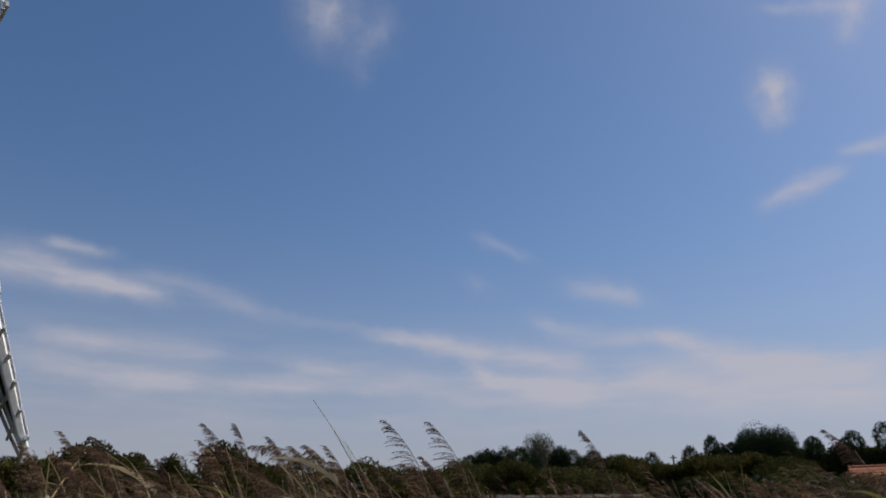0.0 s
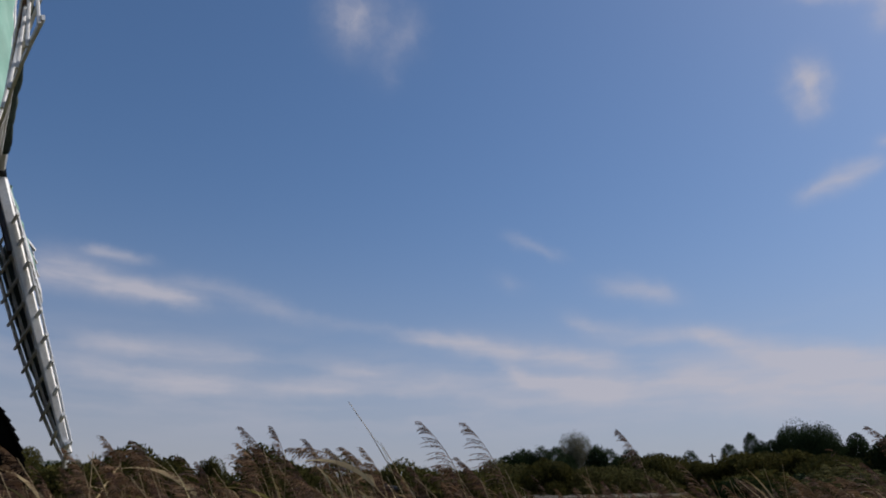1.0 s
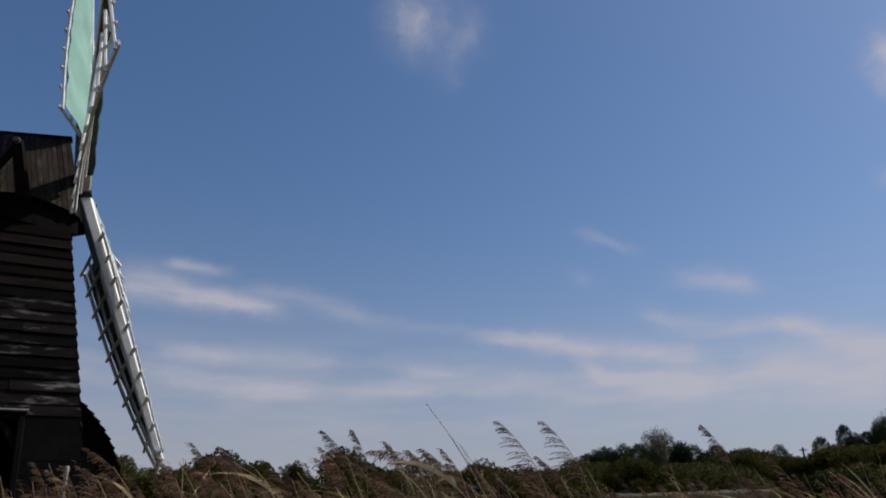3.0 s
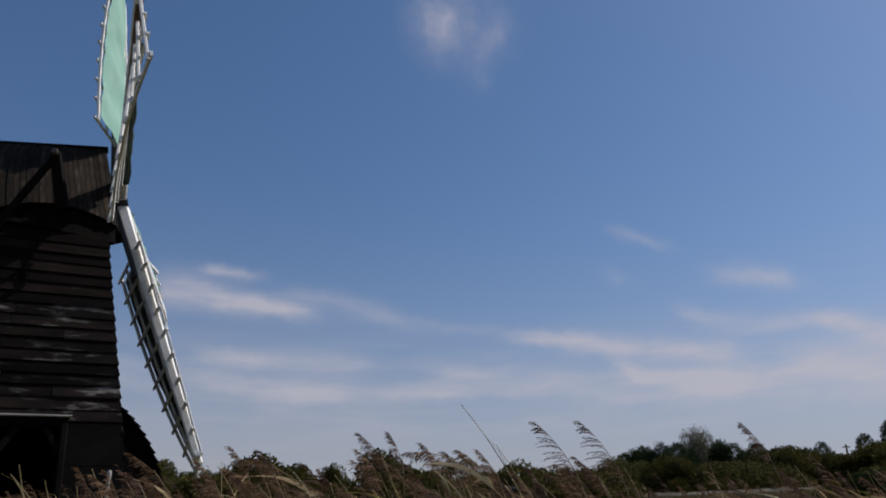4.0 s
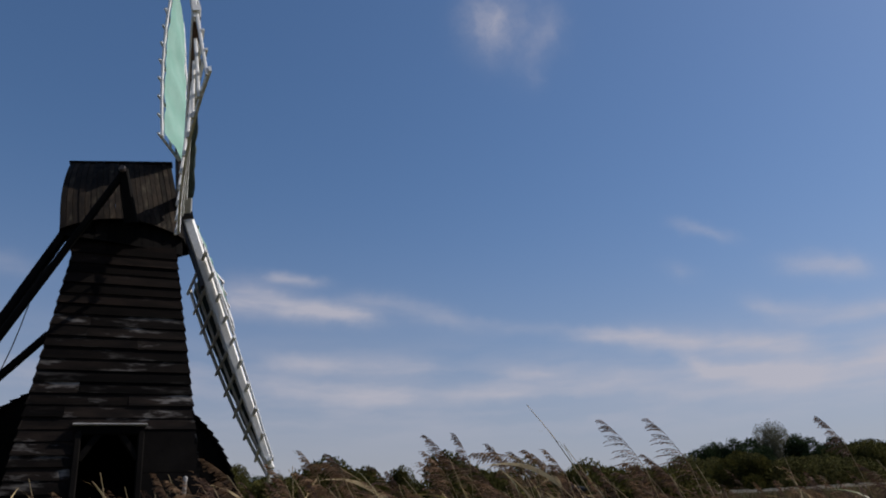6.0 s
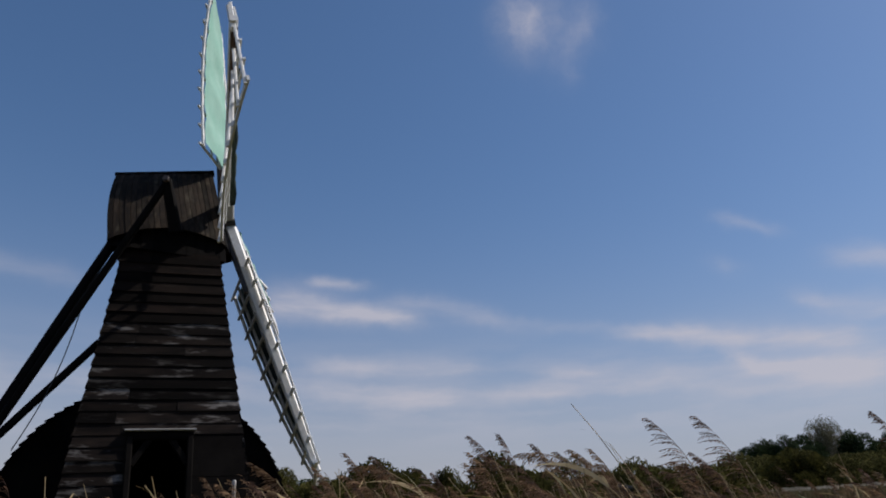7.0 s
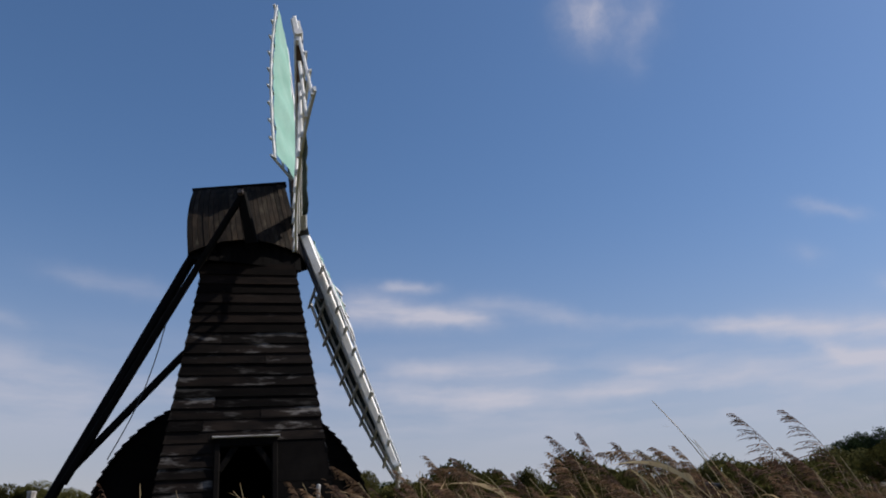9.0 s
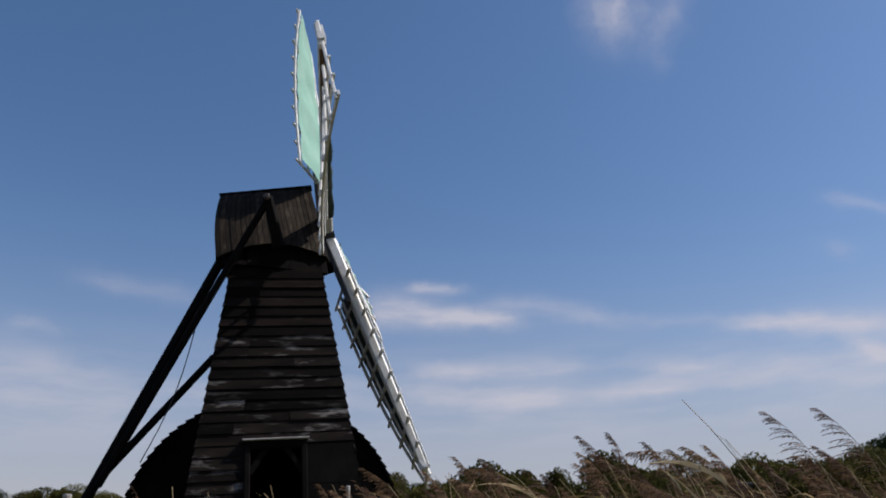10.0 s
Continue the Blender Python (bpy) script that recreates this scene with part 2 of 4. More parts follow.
CAP_WOOD = material("cap_board", (0.024, 0.017, 0.0115), 0.8, (0.009, 0.007, 0.0055), 2.5, (4, 4, 0.5), 0.5, 30, 0.45, 0.1,
                    third=(0.05, 0.043, 0.03), patch=1.6, patch_at=(0.54, 0.72))
BEAM = material("dark_timber", (0.0045, 0.004, 0.004), 0.7, (0.008, 0.007, 0.0065), 2.0, (3, 3, 0.5), 0.4, 30, 0.2, 0.05)
WHITE = material("white_paint", (0.8, 0.8, 0.78), 0.45, (0.66, 0.64, 0.6), 2.5, (1, 1, 1), 0.25, 30, 0.06,
                 third=(0.32, 0.25, 0.19), patch=2.5, patch_at=(0.68, 0.78))
BROWN = material("bare_stock_wood", (0.17, 0.1, 0.06), 0.7, (0.08, 0.05, 0.035), 3.0, (0.5, 3, 3), 0.4, 30, 0.1)
CANVAS = material("green_canvas", (0.235, 0.42, 0.345), 0.85, (0.29, 0.46, 0.39), 1.5, (1, 1, 1), 0.3, 60, 0.05, 0.1,
                  translucent=0.03)
# the same green canvas, with the shade on its back put into the colour
CANVAS_SHADED = material("shaded_canvas", (0.045, 0.062, 0.055), 0.9, (0.075, 0.1, 0.088), 1.5, (1, 1, 1), 0.4, 60, 0.1, 0.1)
IRON = material("dark_iron", (0.03, 0.03, 0.032), 0.5, (0.06, 0.045, 0.04), 6.0, (1, 1, 1), 0.3, 40, 0.0, 0.5)
LEAD = material("pale_drip_board", (0.42, 0.4, 0.39), 0.5, (0.3, 0.28, 0.26), 4.0, (0.5, 2, 2), 0.2, 40)
EARTH = material("fen_ground", (0.07, 0.06, 0.03), 0.95, (0.05, 0.065, 0.022), 0.6, (1, 1, 1), 0.8, 8)
STRAW = material("dry_straw", (0.46, 0.36, 0.2), 0.7, (0.22, 0.15, 0.07), 2.0, (1, 1, 1), 0.1, 30, 0.35, 0.1, island=True,
                 translucent=0.2)
STEM = material("reed_stem", (0.3, 0.22, 0.11), 0.6, (0.17, 0.13, 0.06), 3.0, (1, 1, 1), 0.1, 30, 0.35, island=True,
                translucent=0.15)
LEAF = material("reed_leaf", (0.09, 0.11, 0.026), 0.5, (0.27, 0.2, 0.085), 1.5, (1, 1, 1), 0.1, 30, 0.4, island=True,
                translucent=0.3)
PLUME = material("reed_plume", (0.075, 0.047, 0.038), 0.85, (0.19, 0.105, 0.062), 3.0, (1, 1, 1), 0.1, 30, 0.35, island=True,
                 translucent=0.25)
PLUME_PALE = material("pale_reed_plume", (0.15, 0.088, 0.053), 0.85, (0.28, 0.185, 0.11), 3.0, (1, 1, 1), 0.1, 30, 0.4, 0.05, island=True,
                      translucent=0.3)
SEDGE = material("dry_sedge", (0.2, 0.15, 0.075), 0.8, (0.1, 0.09, 0.035), 0.8, (1, 1, 1), 0.1, 30, 0.45, island=True,
                 translucent=0.2)
PALE = material("pale_dry_reed", (0.6, 0.54, 0.42), 0.85, (0.48, 0.4, 0.28), 0.8, (1, 1, 1), 0.1, 30, 0.3, island=True)
BARK = material("bark", (0.09, 0.07, 0.05), 0.9, (0.05, 0.04, 0.03), 3.0, (2, 2, 0.6), 0.8, 20)
LEAVES = material("leaves", (0.044, 0.046, 0.014), 0.9, (0.08, 0.07, 0.02), 0.35, (1, 1, 1), 0.1, 20, 0.5, 0.03, island=True,
                  translucent=0.25)
LEAVES_DARK = material("dark_leaves", (0.02, 0.034, 0.015), 0.9, (0.032, 0.046, 0.017), 0.35, (1, 1, 1), 0.1, 20, 0.45, 0.03,
                       island=True, translucent=0.15)
LEAVES_GREY = material("grey_leaves", (0.12, 0.112, 0.075), 0.9, (0.085, 0.085, 0.05), 0.35, (1, 1, 1), 0.1, 20, 0.4, 0.03,
                       island=True, translucent=0.25)
TILE = material("orange_roof_tile", (0.4, 0.135, 0.055), 0.85, (0.28, 0.09, 0.045), 3.0, (1, 1, 1), 0.3, 30, 0.2)
BRICK = material("brick_wall", (0.3, 0.2, 0.14), 0.9, (0.22, 0.14, 0.1), 5.0, (1, 1, 1), 0.4, 30, 0.1)
FELT = material("dark_roof_felt", (0.03, 0.032, 0.038), 0.6, (0.05, 0.05, 0.055), 3.0, (1, 1, 1), 0.2, 40)
POST = material("weathered_post", (0.4, 0.37, 0.33), 0.8, (0.25, 0.22, 0.19), 4.0, (3, 3, 0.6), 0.4, 40, 0.1)

# ---- mesh helpers ----


def part(name, bm, mat, parent=None, label="", smooth=False):
    me = bpy.data.meshes.new(name)
    bmesh.ops.recalc_face_normals(bm, faces=bm.faces)
    if smooth:
        for f in bm.faces:
            f.smooth = True
    bm.to_mesh(me)
    bm.free()
    me.materials.append(mat)
    ob = new(name, me)
    ob.parent = parent
    if label:
        ob["label"] = label
    return ob


def beam(bm, p, q, w0, h0, w1=None, h1=None, side=None, bevel=0.0):
    """A squared timber from p to q, tapering from w0 x h0 to w1 x h1."""
    p, q = Vector(p), Vector(q)
    w1, h1 = w0 if w1 is None else w1, h0 if h1 is None else h1
    z = (q - p).normalized()
    s = Vector(side) if side else (Vector((0, 0, 1)) if abs(z.z) < 0.9 else Vector((1, 0, 0)))
    x = (s - z * s.dot(z)).normalized()
    y = z.cross(x)
    ends = []
    for c, w, h in ((p, w0, h0), (q, w1, h1)):
        k = min(w, h) * 0.18
        ring = []
        for sx, sy in ((1, 1), (-1, 1), (-1, -1), (1, -1)):
            a = c + x * sx * (w / 2 - k) + y * sy * h / 2
            b = c + x * sx * w / 2 + y * sy * (h / 2 - k)
            ring += [b, a] if sx * sy > 0 else [a, b]
        ends.append([bm.verts.new(v) for v in ring])
    n = len(ends[0])
    for i in range(n):
        bm.faces.new((ends[0][i], ends[0][(i + 1) % n], ends[1][(i + 1) % n], ends[1][i]))
    bm.faces.new(ends[0][::-1]), bm.faces.new(ends[1])


def tube(bm, points, radii, sides=6):
    """A round limb along points."""
    rings = []
    for i, p in enumerate(points):
        z = (points[min(i + 1, len(points) - 1)] - points[max(i - 1, 0)]).normalized()
        s = Vector((0, 0, 1)) if abs(z.z) < 0.9 else Vector((1, 0, 0))
        x = (s - z * s.dot(z)).normalized()
        y = z.cross(x)
        rings.append([bm.verts.new(p + radii[i] * (x * math.cos(2 * math.pi * k / sides) + y * math.sin(2 * math.pi * k / sides)))
                      for k in range(sides)])
    for a, b in zip(rings, rings[1:]):
        for k in range(sides):
            bm.faces.new((a[k], a[(k + 1) % sides], b[(k + 1) % sides], b[k]))
    bm.faces.new(rings[0][::-1]), bm.faces.new(rings[-1])


def mesh_from(name, verts, faces, mat):
    me = bpy.data.meshes.new(name)
    me.from_pydata(verts, [], faces)
    me.materials.append(mat)
    return me


def empty(name, m=None):
    ob = new(name)
    ob.empty_display_size = 0.3
    if m:
        ob.matrix_world = m
    return ob


# ---- ground ----
MILL = at(-38.2, 0, 13.5)
MILL_Z = 1.0


def ground_z(x, y):
    d = math.hypot(x, y)
    z = 0.10 * noise.noise(Vector((x * 0.35, y * 0.35, 0))) * min(1, d / 3)
    m = math.hypot(x - MILL.x, y - MILL.y)
    k = max(0.0, min(1.0, (6.5 - m) / 3.5))
    z = z * (1 - k) + MILL_Z * k * k * (3 - 2 * k)
    b = max(0.0, min(1.0, (d - 24) / 16))
    return z * (1 - b) + (2.6 + 0.25 * noise.noise(Vector((x * 0.05, y * 0.05, 3)))) * b * b * (3 - 2 * b)


def build_ground():
    radii = [0.0] + [0.7 * 1.13 ** i for i in range(70)]
    radii = [r for r in radii if r < 3200] + [3200.0]
    n = 144
    verts, faces = [(0, 0, ground_z(0, 0))], []
    for r in radii[1:]:
        for k in range(n):
            a = 2 * math.pi * k / n
            x, y = r * math.cos(a), r * math.sin(a)
            verts.append((x, y, ground_z(x, y)))
    for k in range(n):
        faces.append((0, 1 + k, 1 + (k + 1) % n))
    for i in range(len(radii) - 2):
        for k in range(n):
            a, b = 1 + i * n + k, 1 + i * n + (k + 1) % n
            faces.append((a, a + n, b + n, b))
    ob = new("ground", mesh_from("ground", verts, faces, EARTH))
    for p in ob.data.polygons:
        p.use_smooth = True
    tagged(ob, "peaty fen ground with rough grass and low banks", "ground", kind="structure")


build_ground()

# ---- windmill tower ----
# local frame: origin on the ground at the tower's axis, y towards the camera side, x to the right of that face
FACE = math.atan2(-MILL.y, -MILL.x)
TOWER_M = Matrix.Translation((MILL.x, MILL.y, MILL_Z)) @ pose(0, 0, 0, 0, 0, math.degrees(FACE) - 90) @ pose(-0.15, 0, 0, 0, 2.45, 0)
TOP = 5.05
WINDMILL_M = Matrix.Translation((MILL.x, MILL.y, MILL_Z))
WINDMILL = empty("windmill", WINDMILL_M)
tagged(WINDMILL, "small black weatherboarded windmill with four white lattice sails", "windmill")


def half(z):
    return 1.418 - 0.14 * z


def board_mesh(z0, z1, x0, x1, proud=0.028):
    """One lapped board on a sloping face: a wedge, thick at its lower edge. x0 and x1 are shares of the face's width."""
    thick, thin = proud, 0.006
    v = []
    for z, t in ((z0, thick), (z1, thin)):
        h = half(z)
        for s in (x0, x1):
            e = t if abs(s) > 0.999 else 0.0
            v.append((s * h + math.copysign(e, s), h + t, z))
            v.append((s * h, h - 0.03, z))
    # order: lower left out/in, lower right out/in, upper left out/in, upper right out/in
    f = [(0, 2, 6, 4), (1, 5, 7, 3), (0, 1, 3, 2), (4, 6, 7, 5), (0, 4, 5, 1), (2, 3, 7, 6)]
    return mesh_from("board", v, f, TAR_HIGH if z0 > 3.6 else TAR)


def build_tower():
    rng = random.Random(4)
    core = bmesh.new()
    rings = []
    for z in (0, 1.95, TOP):
        h = half(z) - 0.035
        rings.append([core.verts.new((sx * h, sy * h, z)) for sx, sy in ((1, 1), (-1, 1), (-1, -1), (1, -1))])
    for a, b in zip(rings, rings[1:]):
        for k in range(4):
            if a is rings[0] and k == 0:
                continue
            core.faces.new((a[k], a[(k + 1) % 4], b[(k + 1) % 4], b[k]))
    core.faces.new(rings[-1])
    # front of the lower storey, open at the doorway
    d = 0.40
    h0, h1 = half(0) - 0.035, half(1.95) - 0.035
    for sx in (1, -1):
        core.faces.new([core.verts.new(p) for p in ((sx * d, h0, 0), (sx * h0, h0, 0), (sx * h1, h1, 1.95), (sx * d, h1, 1.95))])
    core.faces.new([core.verts.new(p) for p in ((d, h1 - 0.0, 1.86), (-d, h1 - 0.0, 1.86), (-d, h1, 1.95), (d, h1, 1.95))])
    tower = part("tower", core, TAR_PLAIN, WINDMILL, "tapered black tarred weatherboarded tower with worn grey patches")
    tower.matrix_local = WINDMILL_M.inverted() @ TOWER_M
    floor_bm = bmesh.new()
    beam(floor_bm, (0, -1.2, 0.02), (0, 1.3, 0.02), 0.06, 2.4, side=(0, 0, 1))
    part("floor", floor_bm, BEAM, tower)
    # door frame: jambs, head, knee braces and pale drip board
    for sx in (1, -1):
        bm = bmesh.new()
        beam(bm, (sx * 0.415, half(0) + 0.015, 0), (sx * 0.415, half(1.87) + 0.02, 1.89), 0.09, 0.1, side=(1, 0, 0))
        part("door_jamb", bm, TAR_PLAIN, tower)
        bm = bmesh.new()
        beam(bm, (sx * 0.385, half(1.52) - 0.0, 1.50), (sx * 0.14, half(1.87) - 0.0, 1.87), 0.09, 0.08, side=(1, 0, 0))
        part("knee_brace", bm, TAR_PLAIN, tower)
    bm = bmesh.new()
    beam(bm, (-0.46, half(1.9) + 0.02, 1.9), (0.46, half(1.9) + 0.02, 1.9), 0.12, 0.1, side=(0, 0, 1))
    part("door_head", bm, TAR_PLAIN, tower)
    bm = bmesh.new()
    beam(bm, (-0.49, half(1.9) + 0.06, 1.985), (0.49, half(1.9) + 0.06, 1.985), 0.022, 0.13, side=(0, 0, 1))
    part("drip_board", bm, LEAD, tower, "pale weathered drip board over the doorway")
    # lapped boards, row by row, on four sides
    pitch = 0.175
    rows = int(TOP / pitch)
    for i in range(rows):
        z0, z1 = i * pitch, min(TOP, (i + 1) * pitch + 0.03)
        for side in range(4):
            turn = pose(0, 0, 0, 0, 0, 90 * side)
            spans = [(-1, 1)]
            if side == 0 and z0 < 1.9:
                dd = 0.455 / half((z0 + z1) / 2)
                spans = [(-1, -dd), (dd, 1)]
                if z0 > 0.6:
                    spans = [(dd, 1)]
            elif rng.random() < 0.75:
                c = rng.uniform(-0.6, 0.6)
                spans = [(-1, c), (c + 0.004, 1)]
            for x0, x1 in spans:
                j = rng.uniform(-0.008, 0.008)
                ob = new("board", board_mesh(z0 + j, z1, x0, x1, rng.uniform(0.022, 0.036)))
                ob.parent, ob.matrix_local = tower, turn
    # tarred sheet beside the door
    bm = bmesh.new()
    for za, zb in ((0.6, 1.3), (1.31, 1.92)):
        ha, hb = half(za), half(zb)
        v = [bm.verts.new(p) for p in ((-0.455, ha + 0.012, za), (-ha - 0.015, ha + 0.012, za), (-hb - 0.015, hb + 0.016, zb), (-0.455, hb + 0.016, zb),
                                       (-0.455, ha - 0.03, za), (-ha, ha - 0.03, za), (-hb, hb - 0.03, zb), (-0.455, hb - 0.03, zb))]
        for f in ((0, 1, 2, 3), (4, 7, 6, 5), (0, 4, 5, 1), (3, 2, 6, 7), (1, 5, 6, 2), (0, 3, 7, 4)):
            bm.faces.new([v[k] for k in f])
    part("tarred_sheet", bm, TAR_PLAIN, tower, "smooth black tarred panel beside the doorway")
    return tower


build_tower()

# ---- scoop wheel casing behind the tower ----


def build_casing():
    m = Matrix.Translation((MILL.x, MILL.y, 0)) @ pose(0, 0, 0, 0, 0, math.degrees(FACE) - 90)
    casing = empty("scoop_wheel_casing", m @ pose(0.065, -1.5, 0))
    tagged(casing, "round black boarded scoop wheel casing behind the mill tower", "wheel casing")
    zc, r = 1.76, 2.325
    for sy in (0.45, -0.45):
        bm = bmesh.new()
        n = 40
        ring = [(r * math.cos(math.pi * k / n), r * math.sin(math.pi * k / n) + zc) for k in range(n + 1)]
        ring = [(r, 0.3)] + ring + [(-r, 0.3)]
        front = [bm.verts.new((x, sy + 0.02, z)) for x, z in ring]
        back = [bm.verts.new((x, sy - 0.02, z)) for x, z in ring]
        bm.faces.new(front), bm.faces.new(back[::-1])
        for k in range(len(ring)):
            bm.faces.new((front[k], front[k - 1], back[k - 1], back[k]))
        part("side_panel", bm, TAR_PLAIN, casing)
    steps = 44
    for k in range(steps):
        a0, a1 = math.pi * k / steps, math.pi * (k + 1.25) / steps
        bm = bmesh.new()
        up = k < steps / 2
        ra, rb = (r + 0.055, r + 0.012) if up else (r + 0.012, r + 0.055)
        v = []
        for a, rr in ((a0, ra), (a1, rb)):
            for q in (rr, rr - 0.024):
                for sy in (0.52, -0.52):
                    v.append(bm.verts.new((q * math.cos(a), sy, q * math.sin(a) + zc)))
        for f in ((0, 1, 5, 4), (2, 6, 7, 3), (0, 2, 3, 1), (4, 5, 7, 6), (0, 4, 6, 2), (1, 3, 7, 5)):
            bm.faces.new([v[i] for i in f])
        part("board", bm, TAR_PLAIN, casing)


build_casing()

# ---- cap: local x to the sails, y to the far side, z up, origin on the tower's axis ----
WIND_AZ, WIND_TILT = 61.26, 14.36
CAP_M = Matrix.Translation((MILL.x - 0.06, MILL.y - 0.02, 0)) @ pose(0, 0, 0, 0, 0, 90 - WIND_AZ)


def cap_profile(u):
    """Half breadth and share of the height for u from 0 at the eave to 1 at the ridge."""
    return (1 - u) ** 0.72, u


def build_cap():
    rng = random.Random(9)
    bm = bmesh.new()
    beam(bm, (-0.74, 0, 5.88), (0.5, 0, 5.88), 0.24, 1.0, side=(0, 0, 1))
    cap = part("cap", bm, TAR_PLAIN, WINDMILL, "dark brown boarded boat-shaped cap with a black ridge")
    cap.matrix_local = WINDMILL_M.inverted() @ CAP_M

    def place(s, u, side, out=0.0):
        """s from 0 at the back to 1 at the front."""
        w, h = cap_profile(u)
        w *= 1.0 - (0.45 if side < 0 else 0.8) * s ** 1.5
        x_low, x_high = -0.84 + 1.8 * s, -1.08 + 1.62 * s
        x = x_low + (x_high - x_low) * u - (0.05 * math.sin(u * math.pi) if s < 0.5 else 0) * (1 - 2 * s)
        z_low = 5.98 + 0.33 * s if side > 0 else 6.0 + 0.16 * s + 0.24 * math.sin(s * math.pi) ** 0.8
        z_high = 7.66 + 0.15 * s
        return Vector((x, side * (w + out), z_low + (z_high - z_low) * h + out * u))

    n, m = 21, 9
    for side in (-1, 1):
        for i in range(n):
            bm = bmesh.new()
            lift = rng.uniform(0.0, 0.014)
            s0, s1 = i / n + 0.002, (i + 1) / n - 0.002
            grid = []
            for out in (0.012 + lift, -0.012):
                grid.append([[bm.verts.new(place(s, j / m * 0.985, side, out)) for s in (s0, s1)] for j in range(m + 1)])
            for g in grid:
                for j in range(m):
                    bm.faces.new((g[j][0], g[j][1], g[j + 1][1], g[j + 1][0]))
            a, b = grid
            for j in range(m):
                for k in (0, 1):
                    bm.faces.new((a[j][k], a[j + 1][k], b[j + 1][k], b[j][k]))
            for j in (0, m):
                bm.faces.new((a[j][0], a[j][1], b[j][1], b[j][0]))
            part("cap_board", bm, CAP_WOOD, cap)
    for s in (0.0, 1.0):
        bm = bmesh.new()
        pts = [place(s, j / m * 0.985, -1, -0.012) for j in range(m + 1)] + [place(s, j / m * 0.985, 1, -0.012) for j in range(m, -1, -1)]
        f = bm.faces.new([bm.verts.new(p) for p in pts])
        ext = bmesh.ops.extrude_face_region(bm, geom=[f])
        for v in ext["geom"]:
            if isinstance(v, bmesh.types.BMVert):
                v.co.x += 0.05 if s < 0.5 else -0.05
        part("gable", bm, TAR_PLAIN, cap)
    bm = bmesh.new()
    a, b = place(0, 1, 1), place(1, 1, 1)
    beam(bm, (a.x - 0.03, 0, a.z + 0.0), (b.x + 0.03, 0, b.z + 0.0), 0.06, 0.16, side=(0, 0, 1))
    part("ridge_board", bm, TAR_PLAIN, cap)
    # skirt below the eaves and curb ring
    # petticoat of upright black boards hanging below the curved eave
    for i in range(n):
        bm = bmesh.new()
        s0, s1 = i / n - 0.004, (i + 1) / n + 0.004
        low = [Vector((-0.84 + 1.8 * t, -(1 - 0.45 * max(0.0, t) ** 1.5) + 0.03 + 0.006 * (i % 2), 5.93 - 0.04 * t)) for t in (s0, s1)]
        high = [place(min(1.0, max(0.0, t)), 0.16, -1, -0.03) for t in (s0, s1)]
        ring = [low[0], low[1], high[1], high[0]]
        front = [bm.verts.new(p) for p in ring]
        back = [bm.verts.new(p + Vector((0, 0.025, 0))) for p in ring]
        bm.faces.new(front), bm.faces.new(back[::-1])
        for k in range(4):
            bm.faces.new((front[k], back[k], back[k - 1], front[k - 1]))
        part("petticoat_board", bm, TAR_PLAIN, cap)
    bm = bmesh.new()
    a, b = place(0, 0, 1), place(1, 0, 1)
    beam(bm, a + Vector((-0.02, 0.03, -0.03)), b + Vector((0.02, 0.03, -0.03)), 0.16, 0.04, side=(0, 0, 1))
    part("eave_board", bm, TAR_PLAIN, cap)
    # tail pole, its braces and the struts on the cap's sides
    bm = bmesh.new()
    beam(bm, (-0.75, 0, 6.93), (-3.42, 0, 0.95), 0.145, 0.145, 0.15, 0.15, side=(0, 1, 0))
    part("tail_pole", bm, BEAM, cap)
    bm = bmesh.new()
    beam(bm, (0.01, -1.28, 6.93), (-2.6, -0.14, 2.5), 0.08, 0.105, side=(0, 1, 0))
    part("long_brace", bm, BEAM, cap)
    bm = bmesh.new()
    beam(bm, (0.0, -1.26, 7.0), (0.2, -1.06, 6.16), 0.15, 0.14, 0.2, 0.18, side=(1, 0, 0))
    part("cap_strut", bm, BEAM, cap)
    bm = bmesh.new()
    tube(bm, [Vector((0.0, -1.4, 6.97)), Vector((0.0, -1.36, 6.97)), Vector((0.0, -1.1, 6.97))], [0.04, 0.055, 0.055], 8)
    part("bolt", bm, IRON, cap)
    bm = bmesh.new()
    beam(bm, (-0.98, 0, 4.6), (-2.78, 0, 2.47), 0.11, 0.11, side=(0, 1, 0))
    part("lower_brace", bm, BEAM, cap)
    # slack wire hanging from the tail pole
    bm = bmesh.new()
    a, b = Vector((-1.28, -0.1, 5.36)), Vector((-2.0, -0.1, 2.85))
    tube(bm, [a.lerp(b, k / 8) + Vector((0.10 * math.sin(k / 8 * math.pi), 0, -0.1 * math.sin(k / 8 * math.pi))) for k in range(9)],
         [0.009] * 9, 5)
    part("wire", bm, IRON, cap)


build_cap()

# ---- sails ----
CENTRE = Vector((-7.204, 11.417, 7.086))
CONE, TURNED, SAIL_AZ = 6.8, 7.9, 61.8
SPAN = 4.84
# sails whose canvas colour is darkened to stand in for shade
SHADED_SAILS = (0, 3)


